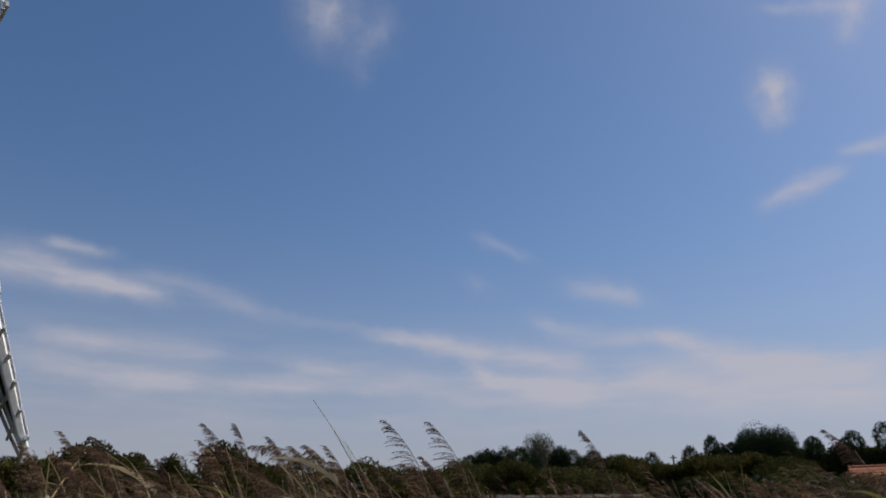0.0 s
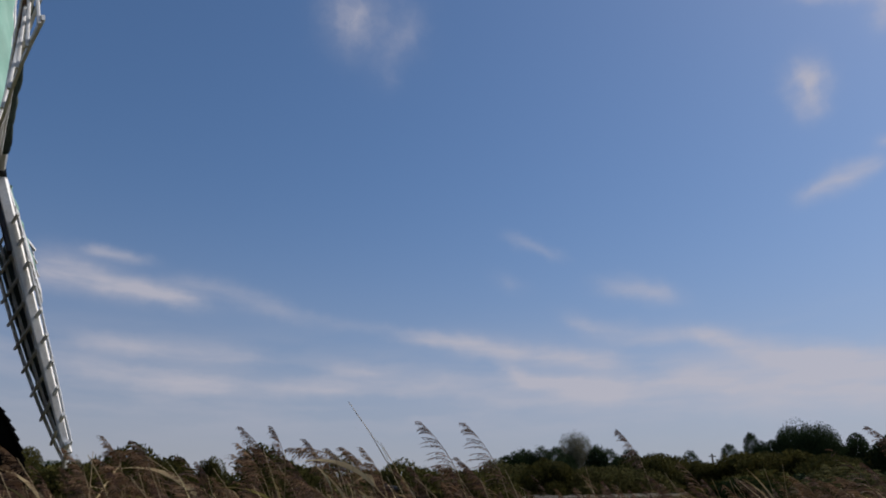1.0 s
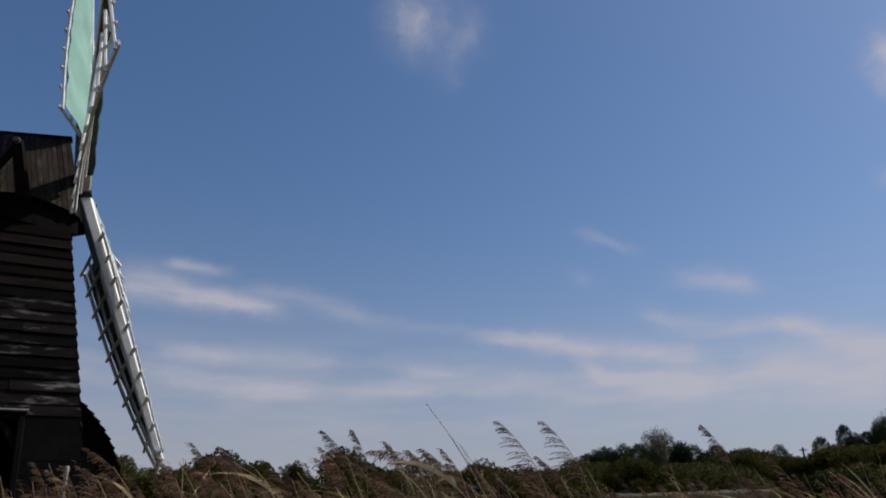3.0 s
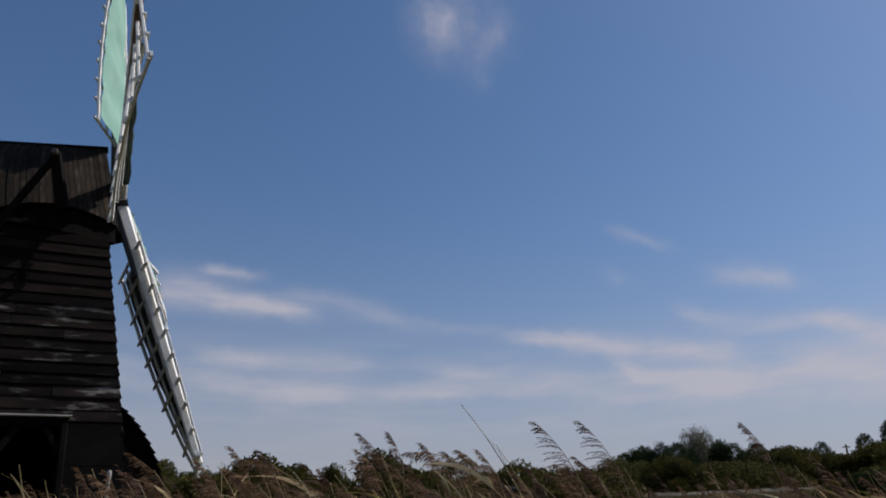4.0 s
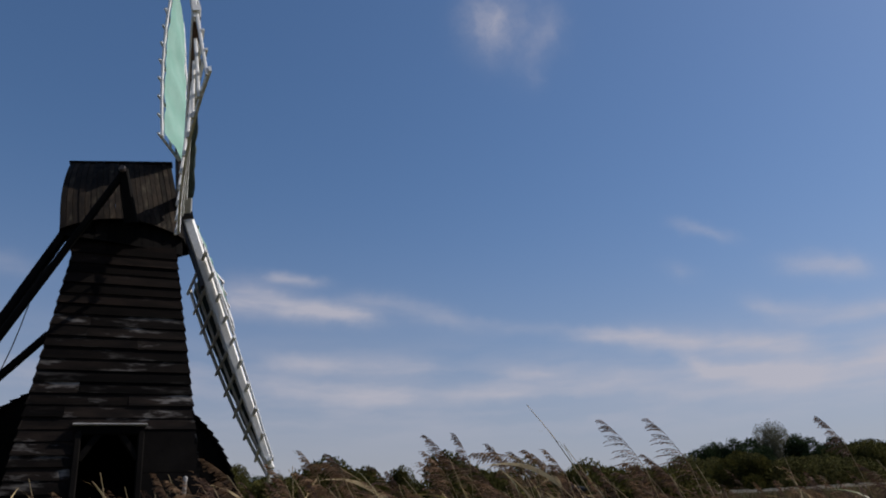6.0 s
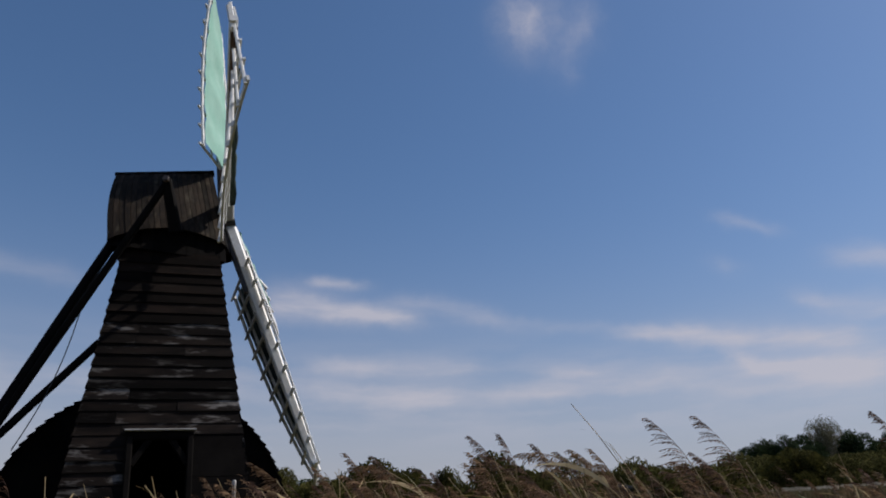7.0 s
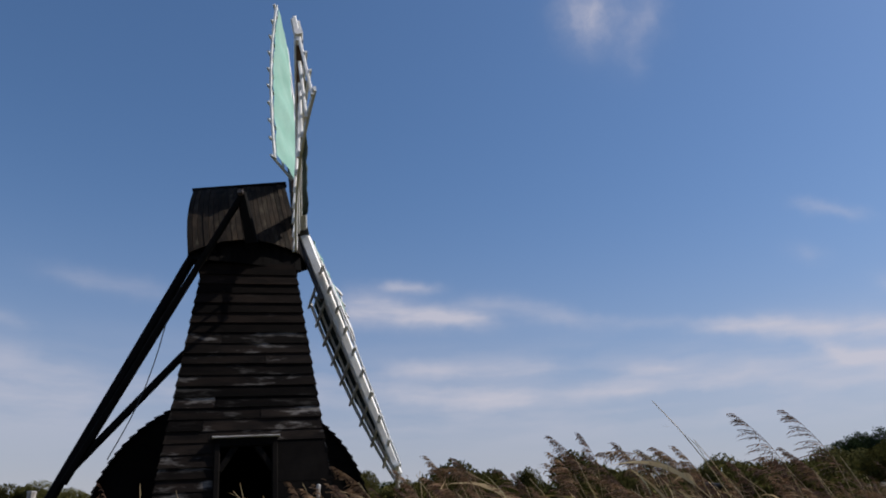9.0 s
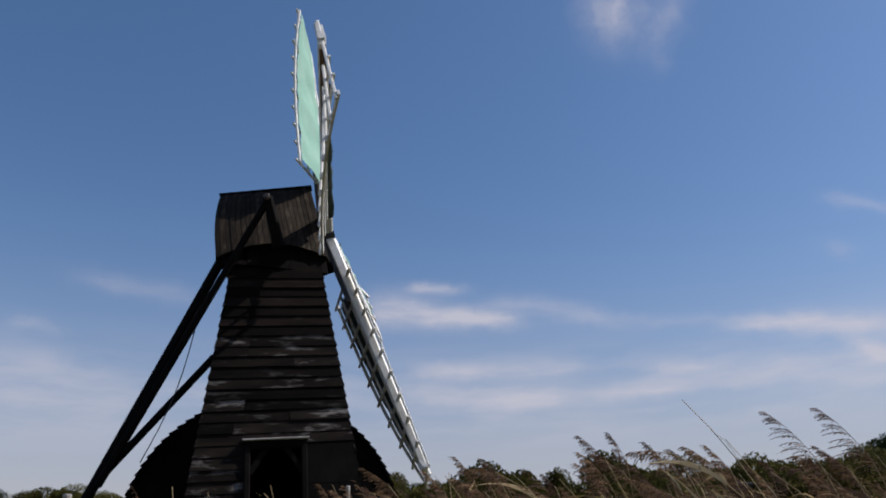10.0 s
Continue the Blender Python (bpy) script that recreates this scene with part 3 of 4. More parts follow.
def build_sails():
    az, ti = radians(SAIL_AZ), radians(WIND_TILT)
    n = Vector((math.cos(ti) * math.sin(az), math.cos(ti) * math.cos(az), math.sin(ti)))
    e1 = Vector((math.cos(az), -math.sin(az), 0))
    e2 = e1.cross(n)
    hub = CENTRE - n * 0.6
    place = WINDMILL_M.inverted() @ Matrix.Translation(hub)
    bm = bmesh.new()
    tube(bm, [-n * 1.3, -n * 0.3], [0.16, 0.17], 12)
    part("windshaft", bm, IRON, WINDMILL).matrix_local = place
    bm = bmesh.new()
    beam(bm, -n * 0.34, n * 0.12, 0.3, 0.3, side=e2)
    part("poll_end", bm, IRON, WINDMILL).matrix_local = place
    for k in range(4):
        a = radians(TURNED + 90 * k)
        radial = e1 * math.cos(a) + e2 * math.sin(a)
        trail = e1 * math.sin(a) - e2 * math.cos(a)
        g = radians(CONE)
        rad = radial * math.cos(g) + n * math.sin(g)
        nor = n * math.cos(g) - radial * math.sin(g)
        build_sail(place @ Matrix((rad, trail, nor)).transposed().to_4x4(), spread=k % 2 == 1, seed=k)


def build_sail(m, spread, seed):
    """One sail in a frame of x along the stock, y to the trailing side, z to the front."""
    rng = random.Random(seed)
    bm = bmesh.new()
    beam(bm, (0.0, 0, 0), (SPAN, 0, 0), 0.19, 0.16, 0.11, 0.1, side=(0, 0, 1))
    sail = part("sail", bm, WHITE, WINDMILL, "white lattice sail with its green canvas " + ("spread" if spread else "furled"))
    sail.matrix_local = m
    inner, outer, width = 1.02, SPAN - 0.07, 1.03

    def w(x):
        return radians(18 - 16 * max(0.0, (x - inner) / (outer - inner)) ** 2.5)

    def spot(x, y, up=0.0):
        a = w(x)
        return Vector((x, y * math.cos(a) + up * math.sin(a), -y * math.sin(a) + up * math.cos(a)))

    bm = bmesh.new()
    beam(bm, (0.15, 0, -0.11), (1.5, 0, -0.1), 0.1, 0.12, side=(0, 0, 1))
    part("clamp", bm, BROWN if not spread else IRON, sail)
    if not spread:
        bm = bmesh.new()
        beam(bm, (1.55, 0.088, -0.02), (SPAN - 0.12, 0.066, -0.01), 0.1, 0.02, 0.07, 0.016, side=(0, 0, 1))
        part("stock_facing", bm, BROWN, sail, "bare brown wooden facing on the stock")
    bars = 10
    for i in range(bars):
        x = inner + (outer - inner) * i / (bars - 1)
        bm = bmesh.new()
        beam(bm, spot(x, -0.345), spot(x, width + 0.06), 0.05, 0.045, 0.042, 0.038, side=(1, 0, 0))
        part("sail_bar", bm, WHITE, sail)
    for y, t in ((width, 0.075), (width * 0.68, 0.034), (width * 0.36, 0.034)):
        bm = bmesh.new()
        rings = []
        for i in range(bars):
            x = inner - 0.03 + (outer - inner + 0.06) * i / (bars - 1)
            rings.append([bm.verts.new(spot(x, y - 0.02 + a * t / 2, 0.04 + b * 0.018)) for a, b in ((1, 1), (-1, 1), (-1, -1), (1, -1))])
        for a, b in zip(rings, rings[1:]):
            for k in range(4):
                bm.faces.new((a[k], a[(k + 1) % 4], b[(k + 1) % 4], b[k]))
        bm.faces.new(rings[0][::-1]), bm.faces.new(rings[-1])
        part("hemlath", bm, WHITE, sail)
    # leading boards, each between two bars
    for i in range(bars - 1):
        xa = inner + (outer - inner) * i / (bars - 1)
        xb = inner + (outer - inner) * (i + 1) / (bars - 1)
        bm = bmesh.new()
        y = -0.2 + rng.uniform(-0.01, 0.01)
        beam(bm, spot(xa + 0.01, y, 0.04), spot(xb - 0.01, y, 0.04 + rng.uniform(-0.01, 0.01)), 0.2, 0.024, side=(0, 1, 0))
        part("leading_board", bm, WHITE, sail)
    bm = bmesh.new()
    beam(bm, spot(outer - 0.02, -0.3, -0.02), spot(outer - 0.02, 0.12, -0.02), 0.09, 0.07, side=(1, 0, 0))
    part("end_block", bm, WHITE, sail)
    # canvas: spread over the lattice, or furled along the stock
    bm = bmesh.new()
    nx, ny = 34, 12
    grid = []
    for i in range(nx + 1):
        s = i / nx
        row = []
        for j in range(ny + 1):
            q = j / ny
            if spread:
                low, high = inner - 0.2 + 0.22 * q, outer - 0.42 + 0.36 * q ** 1.3
                x = low + (high - low) * s
                edge = width - 0.035 * abs(math.sin(s * math.pi * 9))
                y = 0.04 + (edge - 0.05) * q
                sag = 0.085 + 0.06 * math.sin(q * math.pi) * (0.6 + 0.4 * math.sin(s * 19)) + 0.025 * noise.noise(Vector((s * 9, q * 4, seed)))
                row.append(bm.verts.new(spot(x, y, sag)))
            else:
                x = inner - 0.25 + (outer - inner - 0.5) * s
                c = 2 * math.pi * q
                fat = 0.05 * (0.7 + 0.5 * abs(math.sin(s * 14 + seed))) * (1.35 - 0.7 * s)
                hang = 0.2 * max(0.0, noise.noise(Vector((s * 7, seed * 3.1, 0.5)))) * (1 if math.sin(c) > 0.3 else 0.2)
                wob = 1 + 0.35 * noise.noise(Vector((s * 16, math.cos(c) * 1.5, math.sin(c) * 1.5 + seed)))
                row.append(bm.verts.new(spot(x, 0.13 + fat * wob * math.sin(c) + hang, 0.07 + fat * wob * math.cos(c))))
        grid.append(row)
    for i in range(nx):
        for j in range(ny):
            bm.faces.new((grid[i][j], grid[i + 1][j], grid[i + 1][j + 1], grid[i][j + 1]))
    dull = seed in SHADED_SAILS
    tone = "shade-darkened grey-green" if dull else "pale green"
    part("canvas", bm, CANVAS_SHADED if dull else CANVAS, sail,
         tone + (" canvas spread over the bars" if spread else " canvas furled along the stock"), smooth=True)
    # cord from the canvas corner to the tip
    bm = bmesh.new()
    p, q = spot(outer - 0.4, width * (0.5 if spread else 0.3), 0.06), spot(outer, 0.1, 0.04)
    tube(bm, [p.lerp(q, i / 5) - Vector((0, 0, 0.03 * math.sin(i / 5 * math.pi))) for i in range(6)], [0.009] * 6, 5)
    part("sail_cord", bm, IRON, sail)


build_sails()

# ---- trees and bushes ----


def crown_mesh(name, seed, rx, rz, count, leaf, mat, lumps=9, shape="round"):
    """A crown of small leaf blades gathered in uneven clumps about the origin, its foot at z = 0."""
    rng = random.Random(seed)
    verts, faces = [], []
    clumps = []
    for k in range(lumps):
        a = rng.uniform(0, 2 * math.pi)
        h = rng.uniform(0.12, 0.86)
        if shape == "cone":
            reach = 0.75 * (1.05 - h)
        elif shape == "bush":
            reach = 0.72 * math.sqrt(max(0.05, 1 - h * h))
        else:
            reach = 0.62 * math.sqrt(max(0.05, 1 - (2 * h - 0.9) ** 2))
        reach *= rng.uniform(0.82, 1.0) if lumps > 40 else rng.uniform(0.55, 1.05)
        clumps.append((Vector((reach * rx * math.cos(a), reach * rx * math.sin(a), h * rz * 2)), rng.uniform(0.24, 0.42)))
    clumps.append((Vector((0, 0, rz * 1.72)), 0.3))
    clumps.append((Vector((0, 0, rz * 0.9)), 0.5))
    for k in range(count):
        c, s = clumps[rng.randrange(len(clumps))]
        v = Vector((rng.gauss(0, 1), rng.gauss(0, 1), rng.gauss(0, 1))).normalized()
        r = rng.uniform(0.35, 1.0) ** 0.5 * (1.0 + (0.06 if rng.random() < 0.06 else 0.0))
        p = c + Vector((v.x * rx * s, v.y * rx * s, v.z * rz * s * 1.1)) * r
        if p.z < 0.02:
            p.z = rng.uniform(0.02, 0.3)
        d = Vector((rng.gauss(0, 1), rng.gauss(0, 1), rng.gauss(0.3, 1))).normalized()
        e = d.orthogonal().normalized()
        size = leaf * rng.uniform(0.6, 1.4)
        i = len(verts)
        verts += [p - d * size, p + e * size * 0.55, p + d * size]
        faces.append((i, i + 1, i + 2))
    return mesh_from(name, verts, faces, mat)


def trunk_bm(rng, height, spread, radius):
    bm = bmesh.new()
    lean = Vector((rng.uniform(-0.2, 0.2), rng.uniform(-0.2, 0.2), 0))
    main = [Vector((0, 0, -0.4)) + (Vector((0, 0, height + 0.4)) + lean * height) * (k / 5) for k in range(6)]
    tube(bm, main, [radius * (1 - 0.75 * k / 5) for k in range(6)], 7)
    for k in range(6):
        a = rng.uniform(0, 6.28)
        s = main[2 + k % 3]
        e = s + Vector((math.cos(a) * spread, math.sin(a) * spread, height * rng.uniform(0.2, 0.45)))
        tube(bm, [s, s.lerp(e, 0.5) + Vector((0, 0, 0.1)), e], [radius * 0.4, radius * 0.25, radius * 0.08], 5)
    return bm


def make_tree(name, seed, rx, rz, mat, label, count, leaf, shape, category="tree", foot=0.12, lumps=14):
    rng = random.Random(seed)
    tree = empty(name)
    tagged(tree, label, category)
    part("trunk", trunk_bm(rng, rz * (1.0 + foot), rx * 0.5, 0.05 + rz * 0.03), BARK, tree)
    crown = new("crown", crown_mesh("crown", seed, rx, rz, count, leaf, mat, lumps, shape))
    crown.parent = tree
    crown.location.z = rz * 2 * foot
    return tree


KINDS = [
    make_tree("bush", 1, 2.2, 1.7, LEAVES, "rounded green scrub bush at the fen's edge", 19000, 0.08, "bush", "bush", 0.0),
    make_tree("bush", 2, 2.8, 1.5, LEAVES, "broad green willow scrub at the fen's edge", 20000, 0.08, "bush", "bush", 0.0),
    make_tree("tree", 3, 1.9, 2.6, LEAVES, "green broadleaf tree behind the reed bed", 20000, 0.085, "round", "tree", 0.1),
    make_tree("tree", 4, 2.4, 2.4, LEAVES_DARK, "dark green broadleaf tree in the far hedge", 24000, 0.09, "round", "tree", 0.1),
    make_tree("tree", 5, 1.5, 2.8, LEAVES_DARK, "slim dark tree in the far belt", 20000, 0.085, "round", "tree", 0.05, 24),
    make_tree("tree", 6, 2.6, 3.1, LEAVES_GREY, "tall grey-green rounded tree in the far belt", 50000, 0.068, "round", "tree", 0.12, 90),
    make_tree("tree", 7, 4.6, 2.6, LEAVES_DARK, "large dark dome-shaped tree over the hedge", 120000, 0.078, "bush", "tree", 0.02, 150),
    make_tree("bush", 8, 1.3, 1.2, LEAVES_DARK, "small dark scrub bush", 10000, 0.07, "bush", "bush", 0.0),
]
HEIGHTS = []
for tree in KINDS:
    crown = [c for c in tree.children if c.name.startswith("crown")][0]
    tops = sorted(v.co.z for v in crown.data.vertices)
    HEIGHTS.append(tops[int(len(tops) * 0.994)] + crown.location.z)
USED = set()


def plant(kind, az, el, d, seed, stretch=1.0):
    """Set a tree or bush so that its top stands in the direction az, el at d metres."""
    rng = random.Random(seed)
    top = at(az, el, d)
    z = ground_z(top.x, top.y)
    s = (top.z - z) / HEIGHTS[kind]
    m = Matrix.LocRotScale((top.x, top.y, z - 0.05), Euler((0, 0, rng.uniform(0, 6.28))), (s * stretch, s * stretch, s))
    src = KINDS[kind]
    if kind in USED:
        ob = copy_thing(src, m)
        ob.scale = (s * stretch, s * stretch, s)
    else:
        USED.add(kind)
        src.matrix_world = m


def build_belt():
    # tops that stand out: kind, azimuth, elevation, distance, breadth
    marks = [
        (0, -23.3, 7.35, 20, 0.9), (7, -18.2, 6.6, 34, 0.7), (0, -15.1, 7.6, 15, 0.85), (0, -9.6, 7.0, 22, 0.8), (1, -11.8, 6.3, 17, 0.9), (2, -18.3, 7.0, 26, 0.6), (1, -21.0, 6.2, 18, 0.9), (1, -27.0, 6.2, 18, 0.9), (0, -5.4, 6.8, 19, 0.8), (1, -2.2, 6.4, 16, 0.9),
        (1, -5.7, 6.7, 30, 0.8), (3, 1.9, 7.2, 62, 0.9), (4, 2.7, 7.45, 60, 0.9), (4, 3.5, 7.7, 61, 0.8), (4, 4.5, 7.9, 60, 0.8),
        (3, 5.4, 7.7, 62, 0.8), (5, 6.75, 8.55, 66, 0.62), (4, 8.2, 7.75, 61, 0.9), (3, 9.0, 7.5, 60, 0.9), (3, 10.4, 7.4, 62, 0.9),
        (1, 12.2, 7.15, 60, 0.9), (3, 14.4, 7.2, 64, 0.7), (3, 16.9, 7.5, 61, 0.7), (3, 18.35, 8.1, 60, 0.6),
        (6, 21.7, 8.4, 60, 0.5), (3, 19.6, 7.6, 61, 0.7), (3, 24.6, 7.7, 62, 0.8), (3, 26.9, 7.9, 60, 0.8), (3, 28.7, 8.3, 60, 0.7),
        (3, 31.5, 8.3, 60, 1.0), (0, -29.6, 7.0, 33, 0.8), (2, -60.5, 6.2, 45, 1.0), (0, -57.0, 5.9, 40, 0.9), (0, -50.2, 5.95, 34, 0.4)]
    for i, (k, az, el, d, b) in enumerate(marks):
        plant(k, az, el, d, i, b)
    rng = random.Random(77)
    # the low scrub that fills the line between them
    for i in range(30):
        az = -66 + i * 2.25 + rng.uniform(-0.8, 0.8)
        plant(rng.choice((0, 1, 2, 7)), az, rng.uniform(5.7, 6.5), rng.uniform(34, 50), 100 + i, rng.uniform(0.9, 1.4))
    for i in range(26):
        az = 1.5 + i * 1.35 + rng.uniform(-0.5, 0.5)
        el, d = rng.uniform(6.2, 7.0), rng.uniform(48, 55)
        if 25.4 < az < 31.5:
            d = rng.uniform(60, 64)
        plant(rng.choice((0, 0, 1, 2)), az, el, d, 200 + i, rng.uniform(0.8, 1.2))

    # bramble scrub standing in the reeds
    for i, (az, el) in enumerate(((16.5, 5.3), (18.8, 5.6), (21.2, 5.5), (23.4, 5.8), (25.6, 5.4), (27.6, 5.2))):
        plant((7, 0)[i % 2], az, el, 19 + 2 * (i % 3), 300 + i, 1.5)


build_belt()

# ---- far buildings and posts ----


def build_house():
    house = empty("house", Matrix.Translation((at(30.1, 0, 52).x, at(30.1, 0, 52).y, 2.4)) @ pose(0, 0, 0, 0, 0, -20))
    tagged(house, "brick house with an orange clay tile roof beyond the reeds", "house")
    bm = bmesh.new()
    beam(bm, (-3.2, 0, 1.1), (3.2, 0, 1.1), 2.2, 4.0, side=(0, 0, 1))
    part("wall", bm, BRICK, house)
    for side in (-1, 1):
        bm = bmesh.new()
        beam(bm, (-3.4, side * 1.15, 2.95), (3.4, side * 1.15, 2.95), 2.85, 0.12, side=(0, side * -0.82, 0.57))
        roof = part("roof_slope", bm, TILE, house)
        for k in range(9):
            t = k / 9
            bm = bmesh.new()
            y0, z0 = side * (2.3 - 2.3 * t), 2.18 + 1.62 * t
            beam(bm, (-3.42, y0, z0 + 0.08), (3.42, y0, z0 + 0.08), 0.28, 0.05, side=(0, side * -0.82, 0.57))
            part("tile_course", bm, TILE, roof)
    bm = bmesh.new()
    tube(bm, [Vector((-3.42, 0, 3.84)), Vector((3.42, 0, 3.84))], [0.1, 0.1], 8)
    part("ridge_tile", bm, TILE, house)


def build_hide():
    p = at(-4.6, 0, 17)
    z = ground_z(p.x, p.y)
    hide = empty("bird_hide", Matrix.Translation((p.x, p.y, z)) @ pose(0, 0, 0, 0, 0, 8))
    tagged(hide, "low hide with a dark felted sloping roof among the reeds", "hut")
    top = EYE + 17 * math.tan(radians(5.25)) - z
    bm = bmesh.new()
    beam(bm, (-0.45, 0, top / 2 - 0.12), (1.0, 0, top / 2 - 0.12), top - 0.2, 1.0, side=(0, 0, 1))
    part("wall", bm, TAR_PLAIN, hide)
    bm = bmesh.new()
    beam(bm, (-0.62, 0, top - 0.02), (1.3, 0, top - 0.28), 0.07, 1.4, side=(0, 0, 1))
    part("roof", bm, FELT, hide)


def build_pole():
    p = at(15.8, 0, 70)
    top = EYE + 70 * math.tan(radians(7.15))
    pole = empty("telegraph_pole", Matrix.Translation((p.x, p.y, 2.4)))
    tagged(pole, "far wooden telegraph pole with a short crossarm", "pole")
    bm = bmesh.new()
    tube(bm, [Vector((0, 0, 0)), Vector((0, 0, top - 2.4))], [0.1, 0.07], 7)
    part("shaft", bm, BARK, pole)
    bm = bmesh.new()
    beam(bm, (-0.28, 0, top - 2.6), (0.28, 0, top - 2.6), 0.08, 0.08)
    part("crossarm", bm, BARK, pole)


def build_posts():
    for az, el, d, r in ((-32.85, 6.45, 9.0, 0.02), (-50.76, 6.0, 19.0, 0.085)):
        p = at(az, el, d)
        z = ground_z(p.x, p.y)
        post = empty("marker_post", Matrix.Translation((p.x, p.y, z)))
        tagged(post, "pale weathered wooden marker post standing among reeds", "post")
        bm = bmesh.new()
        h = p.z - z
        tube(bm, [Vector((0, 0, -0.2)), Vector((0.01, 0, h * 0.5)), Vector((0, 0, h - 0.04))], [r * 1.05, r, r], 8)
        part("shaft", bm, POST, post)
        bm = bmesh.new()
        tube(bm, [Vector((0, 0, h - 0.05)), Vector((0, 0, h - 0.01)), Vector((0, 0, h))], [r * 1.15, r * 1.1, r * 0.7], 8)
        part("top", bm, LEAD, post, "pale post top")


build_house()
build_hide()
build_pole()
build_posts()

# ---- reeds ----
WIND = Vector((-0.94, -0.1, 0.0))


def ribbon(verts, faces, points, widths, side):
    i = len(verts)
    for p, w in zip(points, widths):
        verts.append(p - side * w)
        verts.append(p + side * w)
    for k in range(len(points) - 1):
        a = i + 2 * k
        faces.append((a, a + 1, a + 3, a + 2))


def stem_curve(h, bend, steps=9):
    """A stem bent by the wind, from the ground to its tip h above it."""
    pts = []
    for k in range(steps + 1):
        t = k / steps
        pts.append(Vector((0, 0, h * (t - 0.12 * bend * t ** 4))) + WIND * (bend * h * 0.34 * t ** 2.6))
    return pts


def plume_data(rng, base, along, length, verts, faces, branches=46, fine=5, twigs=True):
    """Fine side branches that droop along a slightly bent rachis, combed by the wind."""
    p, d = base.copy(), along.normalized()
    step = length / branches
    for k in range(branches):
        t = k / (branches - 1)
        d = (d + (WIND * 0.6 + Vector((0, 0, -0.05))) * (1.0 / branches)).normalized()
        q = p + d * step
        side = d.cross(Vector((0, 1, 0))).normalized()
        ribbon(verts, faces, [p, q], [0.0020 * (1.1 - t), 0.0020 * (1.05 - t)], side)
        reach = length * (0.50 - 0.40 * t) * (0.35 + 0.65 * min(1.0, t * 5 + 0.3)) * rng.uniform(0.6, 1.15)
        a = rng.uniform(0, 6.28)
        out = (d * 0.8 + Vector((math.cos(a), math.sin(a), 0)) * 0.42 + WIND * 0.35).normalized()
        pts, widths = [q], [0.0008]
        c, o = q.copy(), out
        for j in range(fine):
            o = (o + WIND * 0.18 + Vector((0, 0, -0.26 * (1.0 - 0.75 * t)))).normalized()
            c = c + o * reach / fine
            pts.append(c)
            widths.append(0.0018 * (1.0 - 0.5 * j / fine) if j < fine - 1 else 0.0006)
        s = o.cross(Vector((rng.gauss(0, 1), rng.gauss(0, 1), rng.gauss(0, 1)))).normalized()
        ribbon(verts, faces, pts, widths, s)
        for j in ((1, 2, 3, 4) if twigs else (3,)):
            for _ in range(1):
                e = pts[j] + (o * 1.2 + Vector((rng.uniform(-1, 1), rng.uniform(-1, 1), rng.uniform(-1.0, 0.2)))).normalized() * rng.uniform(0.012, 0.026)
                ribbon(verts, faces, [pts[j], pts[j].lerp(e, 0.6), e], [0.0007, 0.0021, 0.0005], s)
        p = q


def leaf_data(rng, stem, verts, faces, count):
    for k in range(count):
        t = rng.uniform(0.25, 0.86)
        s = stem[int(t * (len(stem) - 1))]
        a = rng.uniform(0, 6.28)
        o = (Vector((math.cos(a) * 0.5, math.sin(a) * 0.5, 0.9)) + WIND * rng.uniform(0, 0.6)).normalized()
        length = rng.uniform(0.25, 0.5)
        pts, c = [s], s.copy()
        for j in range(6):
            o = (o + WIND * 0.16 + Vector((0, 0, -0.13))).normalized()
            c = c + o * length / 6
            pts.append(c)
        side = Vector((-math.sin(a), math.cos(a), rng.uniform(-0.3, 0.3))).normalized()
        ribbon(verts, faces, pts, [0.004, 0.009, 0.013, 0.013, 0.010, 0.006, 0.0008], side)


def make_reed(seed, h, bend, plume, leaves, label, blade=None, tuft=None):
    rng = random.Random(seed)
    reed = empty("reed")
    tagged(reed, label, "reed", "tall reeds before the camera")
    stem = stem_curve(h, bend)
    bm = bmesh.new()
    tube(bm, stem, [0.0045 - 0.0028 * k / (len(stem) - 1) for k in range(len(stem))], 5)
    part("stem", bm, STEM, reed)
    if plume:
        v, f = [], []
        plume_data(rng, stem[-2].lerp(stem[-1], 0.4), stem[-1] - stem[-2], plume, v, f)
        ob = new("plume", mesh_from("plume", v, f, tuft or PLUME))
        ob.parent = reed
        tip = max(v, key=lambda q: q.z).copy()
    else:
        tip = stem[-1]
    for k in range(leaves):
        v, f = [], []
        leaf_data(rng, stem, v, f, 1)
        ob = new("leaf", mesh_from("leaf", v, f, blade or LEAF))
        ob.parent = reed
    return reed, tip


REED_KINDS = [make_reed(11, 1.75, 0.35, 0.28, 3, "tall brown reed with a feathery plume bent by wind"),
              make_reed(12, 1.6, 0.36, 0.38, 3, "tall brown reed with a drooping feathery plume"),
              make_reed(13, 1.6, 0.15, 0.24, 2, "upright brown reed with a small plume"),
              make_reed(14, 1.65, 0.7, 0.28, 4, "strongly bent reed with a feathery pale plume", STRAW, PLUME_PALE),
              make_reed(15, 1.9, 0.45, 0.0, 1, "thin bare straw-coloured reed stem"),
              make_reed(16, 1.5, 0.4, 0.24, 4, "short leafy reed with a pale brown plume", None, PLUME_PALE),
              make_reed(17, 1.5, 0.5, 0.0, 7, "dry straw-coloured reed with curling leaves", STRAW)]
REEDS_USED = set()


